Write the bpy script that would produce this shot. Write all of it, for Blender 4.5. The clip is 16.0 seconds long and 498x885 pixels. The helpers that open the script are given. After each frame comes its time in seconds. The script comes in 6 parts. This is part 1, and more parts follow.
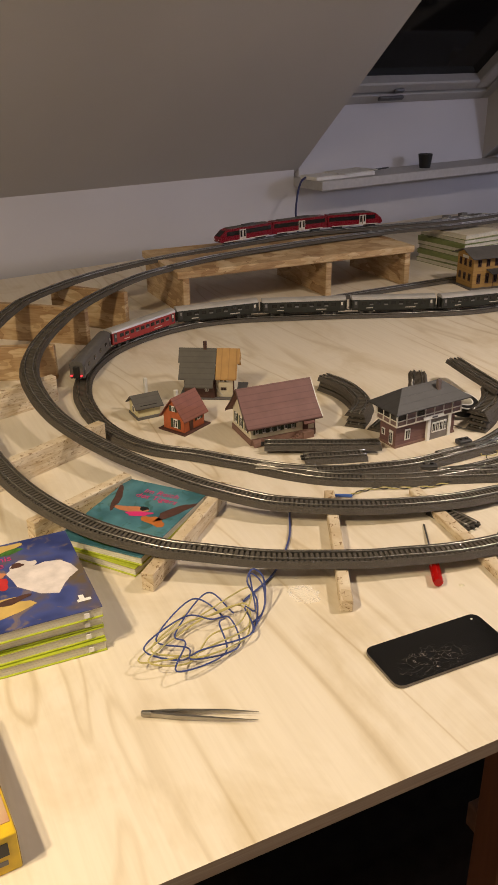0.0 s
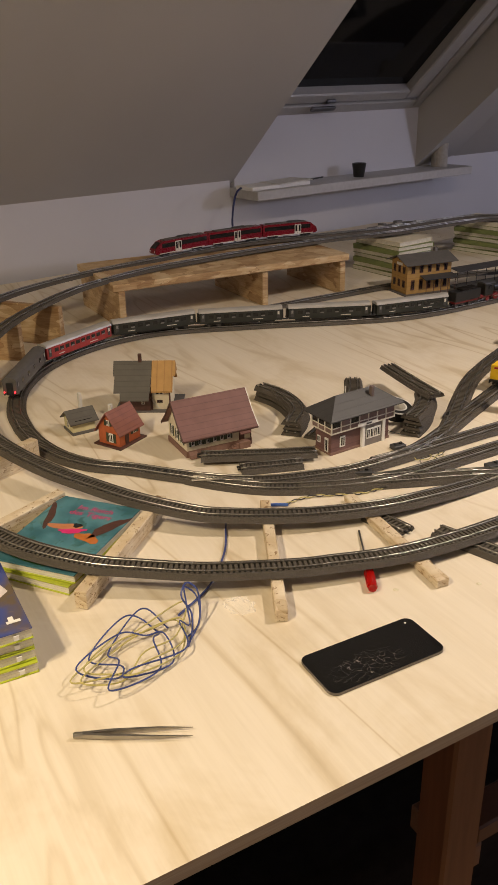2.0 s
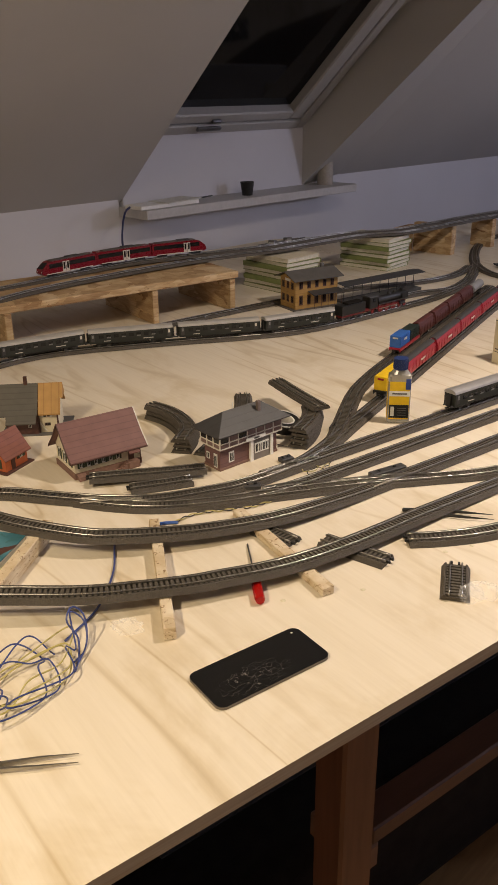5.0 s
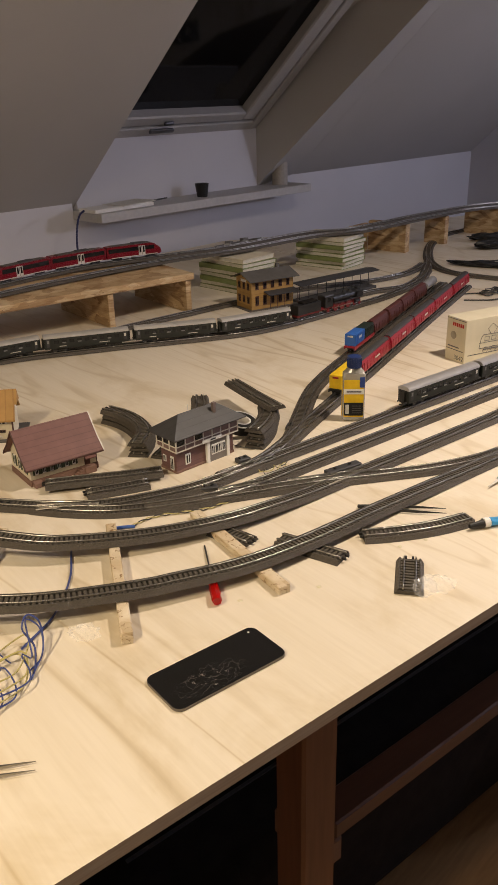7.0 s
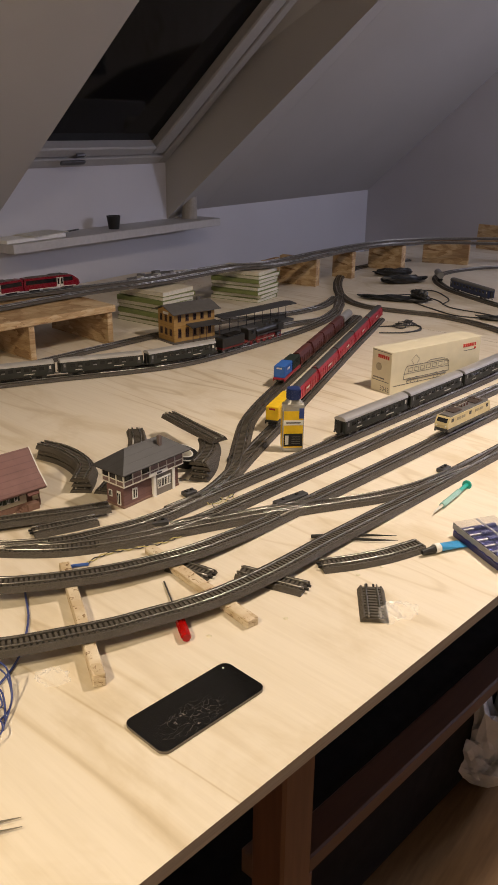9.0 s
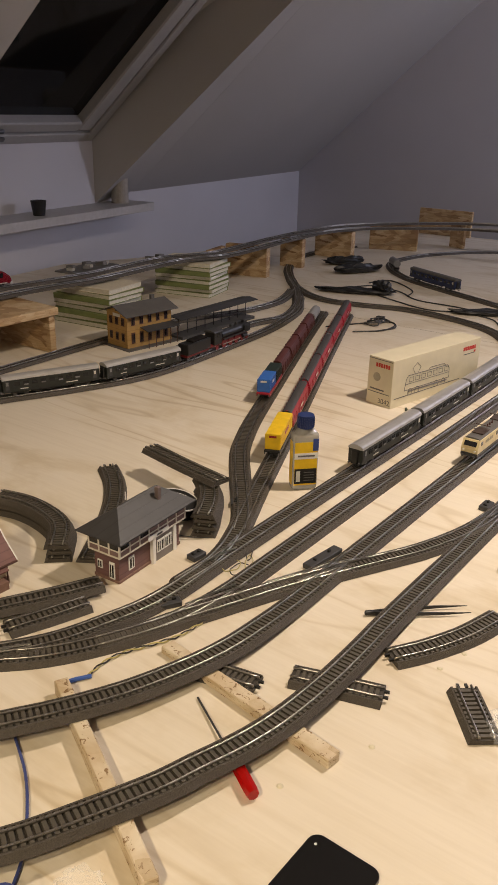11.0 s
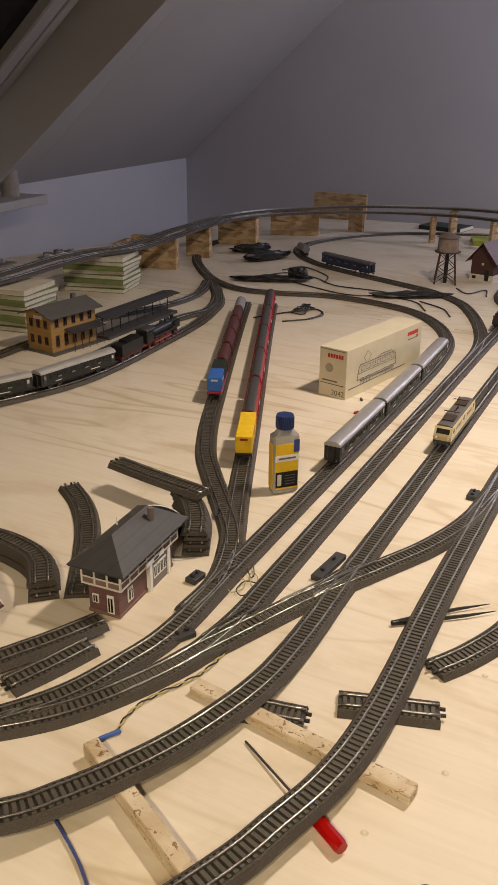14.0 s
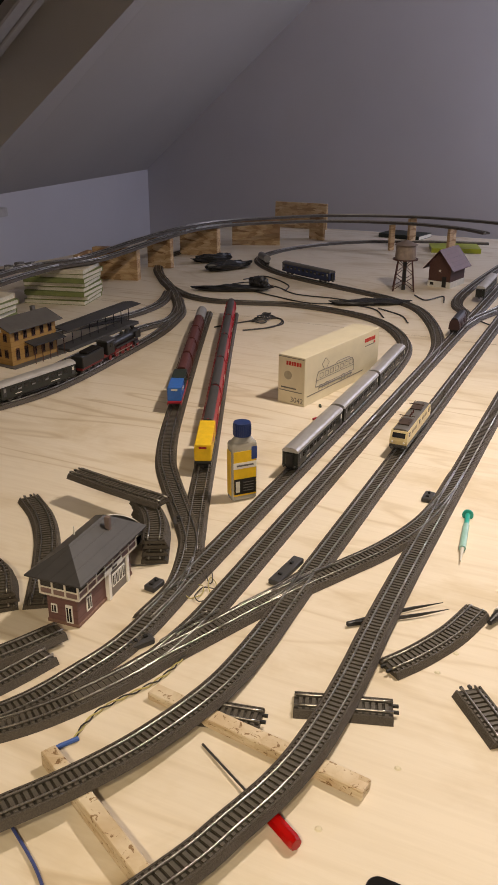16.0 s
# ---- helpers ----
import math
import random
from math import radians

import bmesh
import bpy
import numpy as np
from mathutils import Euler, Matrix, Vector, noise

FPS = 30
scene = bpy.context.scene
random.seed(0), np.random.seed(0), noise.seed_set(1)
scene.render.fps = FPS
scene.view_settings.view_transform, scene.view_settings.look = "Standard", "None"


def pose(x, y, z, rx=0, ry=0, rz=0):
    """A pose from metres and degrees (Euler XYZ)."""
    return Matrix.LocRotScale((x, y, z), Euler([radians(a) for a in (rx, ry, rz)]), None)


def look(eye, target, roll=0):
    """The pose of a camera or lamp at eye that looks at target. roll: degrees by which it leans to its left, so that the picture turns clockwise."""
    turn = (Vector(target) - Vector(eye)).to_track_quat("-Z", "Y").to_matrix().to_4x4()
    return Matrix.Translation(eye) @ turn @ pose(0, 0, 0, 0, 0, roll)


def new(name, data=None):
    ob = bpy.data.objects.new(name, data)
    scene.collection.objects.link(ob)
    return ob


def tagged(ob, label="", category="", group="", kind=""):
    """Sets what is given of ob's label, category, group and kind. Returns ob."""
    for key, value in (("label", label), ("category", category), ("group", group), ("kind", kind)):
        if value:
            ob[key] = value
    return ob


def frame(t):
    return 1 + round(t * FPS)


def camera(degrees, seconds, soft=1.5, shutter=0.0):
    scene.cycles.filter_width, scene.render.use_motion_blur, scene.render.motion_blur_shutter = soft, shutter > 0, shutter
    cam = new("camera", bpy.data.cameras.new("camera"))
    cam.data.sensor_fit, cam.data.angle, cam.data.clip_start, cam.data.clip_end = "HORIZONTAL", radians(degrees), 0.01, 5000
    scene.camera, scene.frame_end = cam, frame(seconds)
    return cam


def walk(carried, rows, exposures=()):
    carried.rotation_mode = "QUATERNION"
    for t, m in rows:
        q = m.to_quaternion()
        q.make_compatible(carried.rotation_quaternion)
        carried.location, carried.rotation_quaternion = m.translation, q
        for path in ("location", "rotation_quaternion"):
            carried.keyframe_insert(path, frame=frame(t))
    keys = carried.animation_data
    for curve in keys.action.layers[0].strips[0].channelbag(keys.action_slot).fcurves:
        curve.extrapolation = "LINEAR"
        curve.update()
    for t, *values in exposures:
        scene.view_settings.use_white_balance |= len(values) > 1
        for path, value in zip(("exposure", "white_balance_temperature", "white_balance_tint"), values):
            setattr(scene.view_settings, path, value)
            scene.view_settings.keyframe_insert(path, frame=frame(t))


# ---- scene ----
cam = camera(34.2, 16.0)
PATH = [
    (0, (0.049, -0.006, 1.371), (0.82, 1.634, 0.525), -0.9),
    (0.5, (0.051, -0.007, 1.374), (0.847, 1.627, 0.538), -0.8),
    (1, (0.06, -0.009, 1.373), (0.889, 1.613, 0.548), -0.9),
    (1.5, (0.066, -0.013, 1.373), (0.927, 1.593, 0.548), -0.9),
    (2, (0.075, -0.015, 1.372), (0.957, 1.578, 0.545), -1.2),
    (2.5, (0.078, -0.015, 1.373), (0.986, 1.564, 0.548), -1.1),
    (3, (0.085, -0.017, 1.374), (1.026, 1.547, 0.557), -1.0),
    (3.5, (0.091, -0.022, 1.375), (1.073, 1.525, 0.573), -0.7),
    (4, (0.094, -0.026, 1.376), (1.105, 1.504, 0.579), -0.6),
    (4.5, (0.097, -0.031, 1.375), (1.133, 1.482, 0.575), -0.6),
    (5, (0.101, -0.04, 1.376), (1.181, 1.444, 0.582), -0.8),
    (7.5, (0.115, -0.056, 1.382), (1.295, 1.356, 0.598), -1.3),
    (8, (0.117, -0.054, 1.385), (1.353, 1.325, 0.628), -1.0),
    (8.5, (0.088, -0.032, 1.386), (1.382, 1.301, 0.645), -0.1),
    (9, (0.043, 0.011, 1.382), (1.401, 1.288, 0.656), 0.6),
    (11.5, (0.173, 0.427, 1.367), (1.726, 1.416, 0.584), 0.9),
    (12, (0.156, 0.491, 1.368), (1.785, 1.351, 0.591), 0.3),
    (12.5, (0.134, 0.518, 1.367), (1.795, 1.338, 0.612), 0.4),
    (13, (0.136, 0.522, 1.365), (1.796, 1.347, 0.614), 0.7),
    (13.5, (0.145, 0.52, 1.361), (1.789, 1.362, 0.596), 0.6),
    (14, (0.152, 0.524, 1.357), (1.786, 1.366, 0.57), 0.5),
    (14.5, (0.149, 0.523, 1.359), (1.784, 1.361, 0.567), 0.3),
    (15, (0.148, 0.51, 1.361), (1.793, 1.34, 0.582), 0.2),
    (15.5, (0.15, 0.501, 1.36), (1.814, 1.302, 0.593), 0.1),
    (16, (0.147, 0.498, 1.361), (1.821, 1.279, 0.595), 0.1),
]
walk(cam, [(t, look(eye, target, roll)) for t, eye, target, roll in PATH], [(0, 0.0), (9, 0.0), (11.5, -0.10), (16, -0.08)])

# ---- light ----
world = bpy.data.worlds.new("night")
scene.world = world
world.use_nodes = True
world.node_tree.nodes["Background"].inputs["Color"].default_value = (0.012, 0.014, 0.022, 1)
world.node_tree.nodes["Background"].inputs["Strength"].default_value = 0.3
scene.view_settings.exposure = 0.0


def lamp(name, at, watts, size, colour, spread=165):
    """A shaded lamp that shines down."""
    data = bpy.data.lights.new(name, "AREA")
    data.shape, data.size, data.energy, data.color, data.spread = "DISK", size, watts, colour, radians(spread)
    ob = new(name, data)
    ob.location = at
    return ob


def bulb(name, at, watts, radius, colour):
    data = bpy.data.lights.new(name, "POINT")
    data.energy, data.shadow_soft_size, data.color = watts, radius, colour
    ob = new(name, data)
    ob.location = at
    return ob


lamp("ceiling_lamp", (1.66, 0.40, 2.30), 22, 0.15, (1.0, 0.83, 0.675), 145)
bulb("reading_lamp", (4.75, -0.40, 1.75), 66, 0.08, (0.79, 0.80, 1.0))
lamp("wall_lamp", (-0.60, 0.48, 2.10), 17, 0.10, (1.0, 0.80, 0.53))
lamp("wall_lamp", (-0.80, 0.24, 2.10), 17, 0.10, (1.0, 0.80, 0.53))

# ---- materials ----
TOP = 0.75                      # height of the table's surface


class Nodes:
    """A short way to wire one material."""

    def __init__(self, name, rough=0.6, metal=0.0):
        self.mat = bpy.data.materials.new(name)
        self.mat.use_nodes = True
        self.tree = self.mat.node_tree
        self.bsdf = self.tree.nodes["Principled BSDF"]
        self.bsdf.inputs["Roughness"].default_value = rough
        self.bsdf.inputs["Metallic"].default_value = metal

    def add(self, kind, **values):
        n = self.tree.nodes.new(kind)
        for k, v in values.items():
            n.inputs[k].default_value = v
        return n

    def wire(self, a, b):
        self.tree.links.new(a, b)

    def coords(self, scale=(1, 1, 1), turn=(0, 0, 0), where="Object"):
        c = self.add("ShaderNodeTexCoord")
        m = self.add("ShaderNodeMapping", Scale=scale, Rotation=turn)
        self.wire(c.outputs[where], m.inputs["Vector"])
        return m.outputs["Vector"]

    def noise(self, vec, scale, detail=4.0, rough=0.55, distortion=0.0):
        n = self.add("ShaderNodeTexNoise", Scale=scale, Detail=detail, Roughness=rough, Distortion=distortion)
        self.wire(vec, n.inputs["Vector"])
        return n.outputs["Fac"]

    def ramp(self, fac, stops):
        r = self.add("ShaderNodeValToRGB")
        el = r.color_ramp.elements
        while len(el) < len(stops):
            el.new(0.5)
        for e, (p, c) in zip(el, stops):
            e.position, e.color = p, (*c, 1)
        self.wire(fac, r.inputs["Fac"])
        return r.outputs["Color"]

    def mix(self, fac, a, b, kind="MIX"):
        m = self.tree.nodes.new("ShaderNodeMix")
        m.data_type, m.blend_type = "RGBA", kind
        for value, slot in ((fac, 0), (a, 6), (b, 7)):
            if isinstance(value, (int, float)):
                m.inputs[slot].default_value = value
            elif isinstance(value, tuple):
                m.inputs[slot].default_value = (*value, 1)
            else:
                self.wire(value, m.inputs[slot])
        return m.outputs[2]

    def colour(self, c):
        if isinstance(c, tuple):
            self.bsdf.inputs["Base Color"].default_value = (*c, 1)
        else:
            self.wire(c, self.bsdf.inputs["Base Color"])
        return self

    def bump(self, fac, strength, distance=0.001):
        b = self.add("ShaderNodeBump", Strength=strength, Distance=distance)
        self.wire(fac, b.inputs["Height"])
        self.wire(b.outputs["Normal"], self.bsdf.inputs["Normal"])
        return self

    def rough(self, fac, low, high):
        m = self.add("ShaderNodeMapRange")
        m.inputs["To Min"].default_value, m.inputs["To Max"].default_value = low, high
        self.wire(fac, m.inputs["Value"])
        self.wire(m.outputs["Result"], self.bsdf.inputs["Roughness"])
        return self


def plain(name, colour, rough=0.5, metal=0.0, vary=0.14, scale=60.0, bump=0.15):
    """Paint, plastic or card with a little uneven tone and relief."""
    n = Nodes(name, rough, metal)
    v = n.coords()
    big, fine = n.noise(v, scale, 4), n.noise(v, scale * 9, 3)
    dark = tuple(c * (1 - vary) for c in colour)
    lite = tuple(min(1.0, c * (1 + vary * 0.6)) for c in colour)
    n.colour(n.ramp(big, [(0.3, dark), (0.7, lite)]))
    n.rough(fine, max(0.04, rough - 0.08), min(1.0, rough + 0.12))
    if bump:
        n.bump(fine, bump, 0.0004)
    return n.mat


def plywood():
    """Rotary-cut pine: pale, with meandering darker flames along y."""
    n = Nodes("pine_plywood", 0.55)
    v = n.coords((1.0, 0.15, 1.0), (0, 0, radians(-7)))
    slow = n.noise(v, 5.2, 2.5, 0.5, 0.6)
    sep = n.add("ShaderNodeSeparateXYZ")
    n.wire(v, sep.inputs[0])

    def sum_of(kind, a, b):
        m = n.tree.nodes.new("ShaderNodeMath")
        m.operation = kind
        for slot, value in ((0, a), (1, b)):
            if isinstance(value, (int, float)):
                m.inputs[slot].default_value = value
            elif value is not None:
                n.wire(value, m.inputs[slot])
        return m.outputs[0]

    phase = sum_of("ADD", sum_of("MULTIPLY", slow, 52.0), sum_of("MULTIPLY", sep.outputs[0], 26.0))
    rings = sum_of("MULTIPLY_ADD", sum_of("SINE", phase, None), 0.5)
    rings.node.inputs[2].default_value = 0.5
    patch = n.noise(n.coords((1.0, 0.4, 1.0)), 3.0, 3, 0.5, 0.3)
    fine = n.noise(n.coords((1.0, 0.05, 1.0)), 170, 4)
    flame = n.ramp(rings, [(0.0, (0.745, 0.672, 0.555)), (0.86, (0.73, 0.655, 0.53)), (0.965, (0.66, 0.57, 0.43)), (1.0, (0.57, 0.475, 0.335))])
    flame = n.mix(n.ramp(patch, [(0.38, (0.85, 0.85, 0.85)), (0.62, (0.12, 0.12, 0.12))]), (0.725, 0.652, 0.53), flame)
    blotch = n.ramp(n.noise(n.coords((1, 0.6, 1)), 6.5, 5, 0.65, 0.5), [(0.32, (0.87, 0.83, 0.75)), (0.5, (1, 1, 1))])
    grain = n.ramp(fine, [(0.3, (0.94, 0.93, 0.91)), (0.6, (1, 1, 1))])
    n.colour(n.mix(1.0, n.mix(1.0, flame, blotch, "MULTIPLY"), grain, "MULTIPLY"))
    n.rough(fine, 0.45, 0.65)
    n.bump(fine, 0.12, 0.0005)
    return n.mat


def chipboard(name="osb_board", low=(0.30, 0.175, 0.08), mid=(0.50, 0.36, 0.21), high=(0.64, 0.49, 0.30), top=(0.74, 0.62, 0.43), pitted=0.30):
    """Pressed board of large flakes."""
    n = Nodes(name, 0.6)
    v = n.coords((0.55, 0.55, 1.5), (0.0, 0.5, 0.3))
    warped = n.add("ShaderNodeTexNoise", Scale=14.0, Detail=3.0)
    n.wire(v, warped.inputs["Vector"])
    vec = n.mix(0.10, v, warped.outputs["Color"])
    vo = n.add("ShaderNodeTexVoronoi", Scale=38.0)
    n.wire(vec, vo.inputs["Vector"])
    flake = n.ramp(vo.outputs["Color"], [(0.0, low), (0.3, mid), (0.6, high), (1.0, top)])
    edge = n.ramp(vo.outputs["Distance"], [(0.0, (1, 1, 1)), (0.75, (0.84, 0.77, 0.68))])
    strand = n.noise(n.coords((0.25, 0.25, 2.6), (0.0, 0.4, 0.2)), 95, 4, 0.6, 0.4)
    grain = n.ramp(strand, [(0.3, (0.76, 0.68, 0.58)), (0.6, (1, 1, 1))])
    pits = n.noise(n.coords((0.8, 0.8, 1.4)), 150, 4, 0.65, 0.8)
    pit = n.ramp(pits, [(pitted, (0.40, 0.30, 0.20)), (pitted + 0.05, (1, 1, 1))])
    n.colour(n.mix(1.0, n.mix(1.0, n.mix(1.0, flake, edge, "MULTIPLY"), grain, "MULTIPLY"), pit, "MULTIPLY"))
    n.bump(strand, 0.4, 0.001)
    return n.mat


def plaster(name, colour):
    n = Nodes(name, 0.9)
    v = n.coords()
    stain, grit = n.noise(v, 1.6, 4, 0.5), n.noise(v, 260, 5, 0.65)
    n.colour(n.ramp(stain, [(0.3, tuple(c * 0.93 for c in colour)), (0.7, colour)]))
    n.bump(grit, 0.25, 0.0012)
    return n.mat


def timber(name, dark, lite, along):
    n = Nodes(name, 0.5)
    v = n.coords(along)
    a, b = n.noise(v, 26, 5, 0.6, 0.8), n.noise(v, 130, 3)
    n.colour(n.mix(0.35, n.ramp(a, [(0.3, dark), (0.7, lite)]), n.ramp(b, [(0.3, dark), (0.7, lite)])))
    n.bump(b, 0.2, 0.0006)
    return n.mat


def ballast():
    n = Nodes("moulded_ballast", 0.62)
    v = n.coords()
    g, s = n.noise(v, 650, 4, 0.75), n.noise(v, 12, 3)
    n.colour(n.mix(1.0, n.ramp(g, [(0.3, (0.044, 0.036, 0.028)), (0.7, (0.112, 0.096, 0.076))]), n.ramp(s, [(0.3, (0.85, 0.84, 0.83)), (0.7, (1, 1, 1))]), "MULTIPLY"))
    n.bump(g, 0.9, 0.0020)
    return n.mat


def ribbed(name, colour, period, axis_scale=(1, 0, 0), rough=0.6, depth=0.0006):
    """Roof tiles, boards or courses cut in parallel lines."""
    n = Nodes(name, rough)
    v = n.coords(axis_scale)
    w = n.add("ShaderNodeTexWave", Scale=1.0 / period / 3.1416 / 2)
    w.wave_profile, w.bands_direction = "SAW", "DIAGONAL"
    n.wire(v, w.inputs["Vector"])
    tone = n.noise(n.coords(), 55, 4)
    n.colour(n.mix(1.0, n.ramp(tone, [(0.3, tuple(c * 0.82 for c in colour)), (0.7, colour)]), n.ramp(w.outputs["Fac"], [(0.0, (0.72, 0.7, 0.7)), (0.2, (1, 1, 1))]), "MULTIPLY"))
    n.bump(w.outputs["Fac"], 0.6, depth)
    return n.mat


def glassy(name, colour=(1, 1, 1), rough=0.05):
    n = Nodes(name, rough)
    n.colour(colour)
    n.bsdf.inputs["Transmission Weight"].default_value = 1.0
    n.bsdf.inputs["IOR"].default_value = 1.45
    return n.mat


PLY, OSB = plywood(), chipboard()
OSB_SAWN = chipboard("osb_sawn", (0.60, 0.51, 0.36), (0.70, 0.63, 0.49), (0.74, 0.67, 0.53), (0.79, 0.72, 0.59), 0.37)
# SLOPE is the walls' white, lowered to carry dim light on ceiling and cheeks
WALL, SLOPE = plaster("white_plaster", (0.60, 0.595, 0.635)), plaster("dimmed_ceiling_white", (0.43, 0.415, 0.40))
PLY_EDGE = timber("plywood_edge", (0.26, 0.205, 0.145), (0.45, 0.375, 0.275), (0.15, 1, 8))
# stained browns of posts and rails, lowered for the gloom under the tabletop
REDWOOD = timber("stained_dim_post", (0.085, 0.033, 0.015), (0.16, 0.068, 0.032), (1, 1, 0.07))
RAILWOOD = timber("stained_dim_rail", (0.050, 0.020, 0.010), (0.095, 0.040, 0.020), (0.07, 1, 1))
PARQUET = timber("oak_floor", (0.15, 0.08, 0.027), (0.27, 0.155, 0.062), (0.1, 1, 1))
BED, STEEL = ballast(), plain("rail_steel", (0.43, 0.41, 0.375), 0.28, 0.95, 0.25, 90)
SLEEPER = plain("sleeper_plastic", (0.082, 0.072, 0.058), 0.42)
# shade in the trough between the rails, put into a darker bed colour
TROUGH = plain("shaded_trough", (0.042, 0.035, 0.028), 0.7)
BLACK, DARK = plain("black_plastic", (0.012, 0.012, 0.012), 0.42), plain("dark_grey", (0.045, 0.045, 0.048), 0.5)
WHITE = plain("white_paint", (0.78, 0.77, 0.74), 0.45, 0, 0.06)
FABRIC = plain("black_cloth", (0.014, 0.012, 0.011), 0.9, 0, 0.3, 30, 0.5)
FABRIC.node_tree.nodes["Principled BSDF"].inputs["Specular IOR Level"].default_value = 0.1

# ---- mesh helpers ----


def box(bm, size, m=Matrix(), bevel=0.0, segments=1):
    """A box of that size, centred, put at m, in bm."""
    got = bmesh.ops.create_cube(bm, size=1.0, matrix=m @ Matrix.Diagonal((*size, 1)))
    if bevel:
        edges = list({e for v in got["verts"] for e in v.link_edges})
        bmesh.ops.bevel(bm, geom=edges, offset=bevel, segments=segments, affect="EDGES", profile=0.5)
    return bm


def tube(bm, r1, r2, depth, m=Matrix(), sides=16, caps=True):
    bmesh.ops.create_cone(bm, cap_ends=caps, segments=sides, radius1=r1, radius2=r2, depth=depth, matrix=m)
    return bm


def prism(bm, outline, a, b, m=Matrix(), axis="x"):
    """An outline (u, z), pushed from a to b along x (u is y) or along y (u is x)."""
    put = (lambda u, z, s: (s, u, z)) if axis == "x" else (lambda u, z, s: (u, s, z))
    ends = [[bm.verts.new(m @ Vector(put(u, z, s))) for u, z in outline] for s in (a, b)]
    n = len(outline)
    for i in range(n):
        bm.faces.new((ends[0][i], ends[0][(i + 1) % n], ends[1][(i + 1) % n], ends[1][i]))
    bm.faces.new(ends[0][::-1])
    bm.faces.new(ends[1])
    return bm


def quad(bm, *points):
    bm.faces.new([bm.verts.new(p) for p in points])
    return bm


def mesh(name, bm, material, smooth=False):
    bmesh.ops.recalc_face_normals(bm, faces=bm.faces)
    me = bpy.data.meshes.new(name)
    bm.to_mesh(me)
    bm.free()
    me.materials.append(material)
    if smooth:
        for p in me.polygons:
            p.use_smooth = True
    return me


def part(name, bm, material, parent, label="", smooth=False, kind=""):
    ob = new(name, mesh(name, bm, material, smooth))
    ob.parent = parent
    return tagged(ob, label, "", "", kind)


def thing(name, m, label, category, group="", kind=""):
    """The Empty at a thing's base."""
    ob = new(name)
    ob.empty_display_size = 0.02
    ob.matrix_basis = m
    return tagged(ob, label, category, group, kind)


def single(name, bm, material, m, label, category, group="", kind="", smooth=False):
    ob = new(name, mesh(name, bm, material, smooth))
    ob.matrix_basis = m
    return tagged(ob, label, category, group, kind)


def B():
    return bmesh.new()


def spline(nodes, step):
    """Points at even steps on a smooth line through the nodes."""
    p = [Vector((*n, 0.0)) if len(n) == 2 else Vector(n) for n in nodes]
    p = [2 * p[0] - p[1], *p, 2 * p[-1] - p[-2]]
    fine = []
    for i in range(1, len(p) - 2):
        a, b, c, d = p[i - 1:i + 3]
        for k in range(24):
            u = k / 24
            fine.append(0.5 * (2 * b + (c - a) * u + (2 * a - 5 * b + 4 * c - d) * u * u + (3 * b - a - 3 * c + d) * u ** 3))
    fine.append(p[-2])
    out, left = [fine[0]], step
    for a, b in zip(fine, fine[1:]):
        long = (b - a).length
        while long > left:
            a = a + (b - a) * (left / long)
            out.append(a)
            long, left = (b - a).length, step
        left -= long
    return out


def sweep(bm, points, outline, z=0.0, closed_ends=True):
    """An outline (across, up) along a line of points."""
    rings = []
    for i, q in enumerate(points):
        d = points[min(i + 1, len(points) - 1)] - points[max(i - 1, 0)]
        side = Vector((d.y, -d.x, 0)).normalized()
        rings.append([bm.verts.new(q + side * u + Vector((0, 0, z + h))) for u, h in outline])
    n = len(outline)
    for a, b in zip(rings, rings[1:]):
        for i in range(n):
            bm.faces.new((a[i], a[(i + 1) % n], b[(i + 1) % n], b[i]))
    if closed_ends:
        bm.faces.new(rings[0][::-1])
        bm.faces.new(rings[-1])
    return bm


def wire(bm, points, r, sides=6):
    """A round cord along a line of points."""
    rings = []
    for i, q in enumerate(points):
        d = (points[min(i + 1, len(points) - 1)] - points[max(i - 1, 0)]).normalized()
        a = d.cross(Vector((0, 0, 1)))
        a = a.normalized() if a.length > 0.01 else Vector((1, 0, 0))
        b = a.cross(d)
        rings.append([bm.verts.new(q + r * (a * math.cos(k * 6.2832 / sides) + b * math.sin(k * 6.2832 / sides))) for k in range(sides)])
    for s, t in zip(rings, rings[1:]):
        for i in range(sides):
            bm.faces.new((s[i], s[(i + 1) % sides], t[(i + 1) % sides], t[i]))
    bm.faces.new(rings[0][::-1])
    bm.faces.new(rings[-1])
    return bm


# ---- the room ----
ROOM = pose(4.72, 3.31, 0, 0, 0, 8)   # its origin: the corner of knee wall and gable; x along the knee wall, y out through it
KNEE, PITCH = 1.02, 0.88              # knee wall's height, rise of the sloping ceiling
LEFT, FRONT = -6.6, -5.4


def up(y):
    return KNEE - PITCH * y


bm = box(B(), (-LEFT + 0.3, 0.2, KNEE - 0.06), pose(LEFT / 2, 0.125, (KNEE - 0.06) / 2))
bm = box(bm, (1.8, 0.2, 0.06), pose(-0.9 + 0.012, 0.125, KNEE - 0.03))
bm = box(bm, (LEFT * -1 - 3.12, 0.2, 0.06), pose((LEFT - 3.12) / 2, 0.125, KNEE - 0.03))
single("wall_knee", bm, WALL, ROOM, "low white plastered knee wall under the sloping ceiling", "wall", kind="structure")
single("wall_gable", prism(B(), [(0.3, 0), (0.3, 3.4), (FRONT, 3.4), (FRONT, 0)], 0, 0.2), WALL, ROOM, "plain white plastered gable wall", "wall", kind="structure")
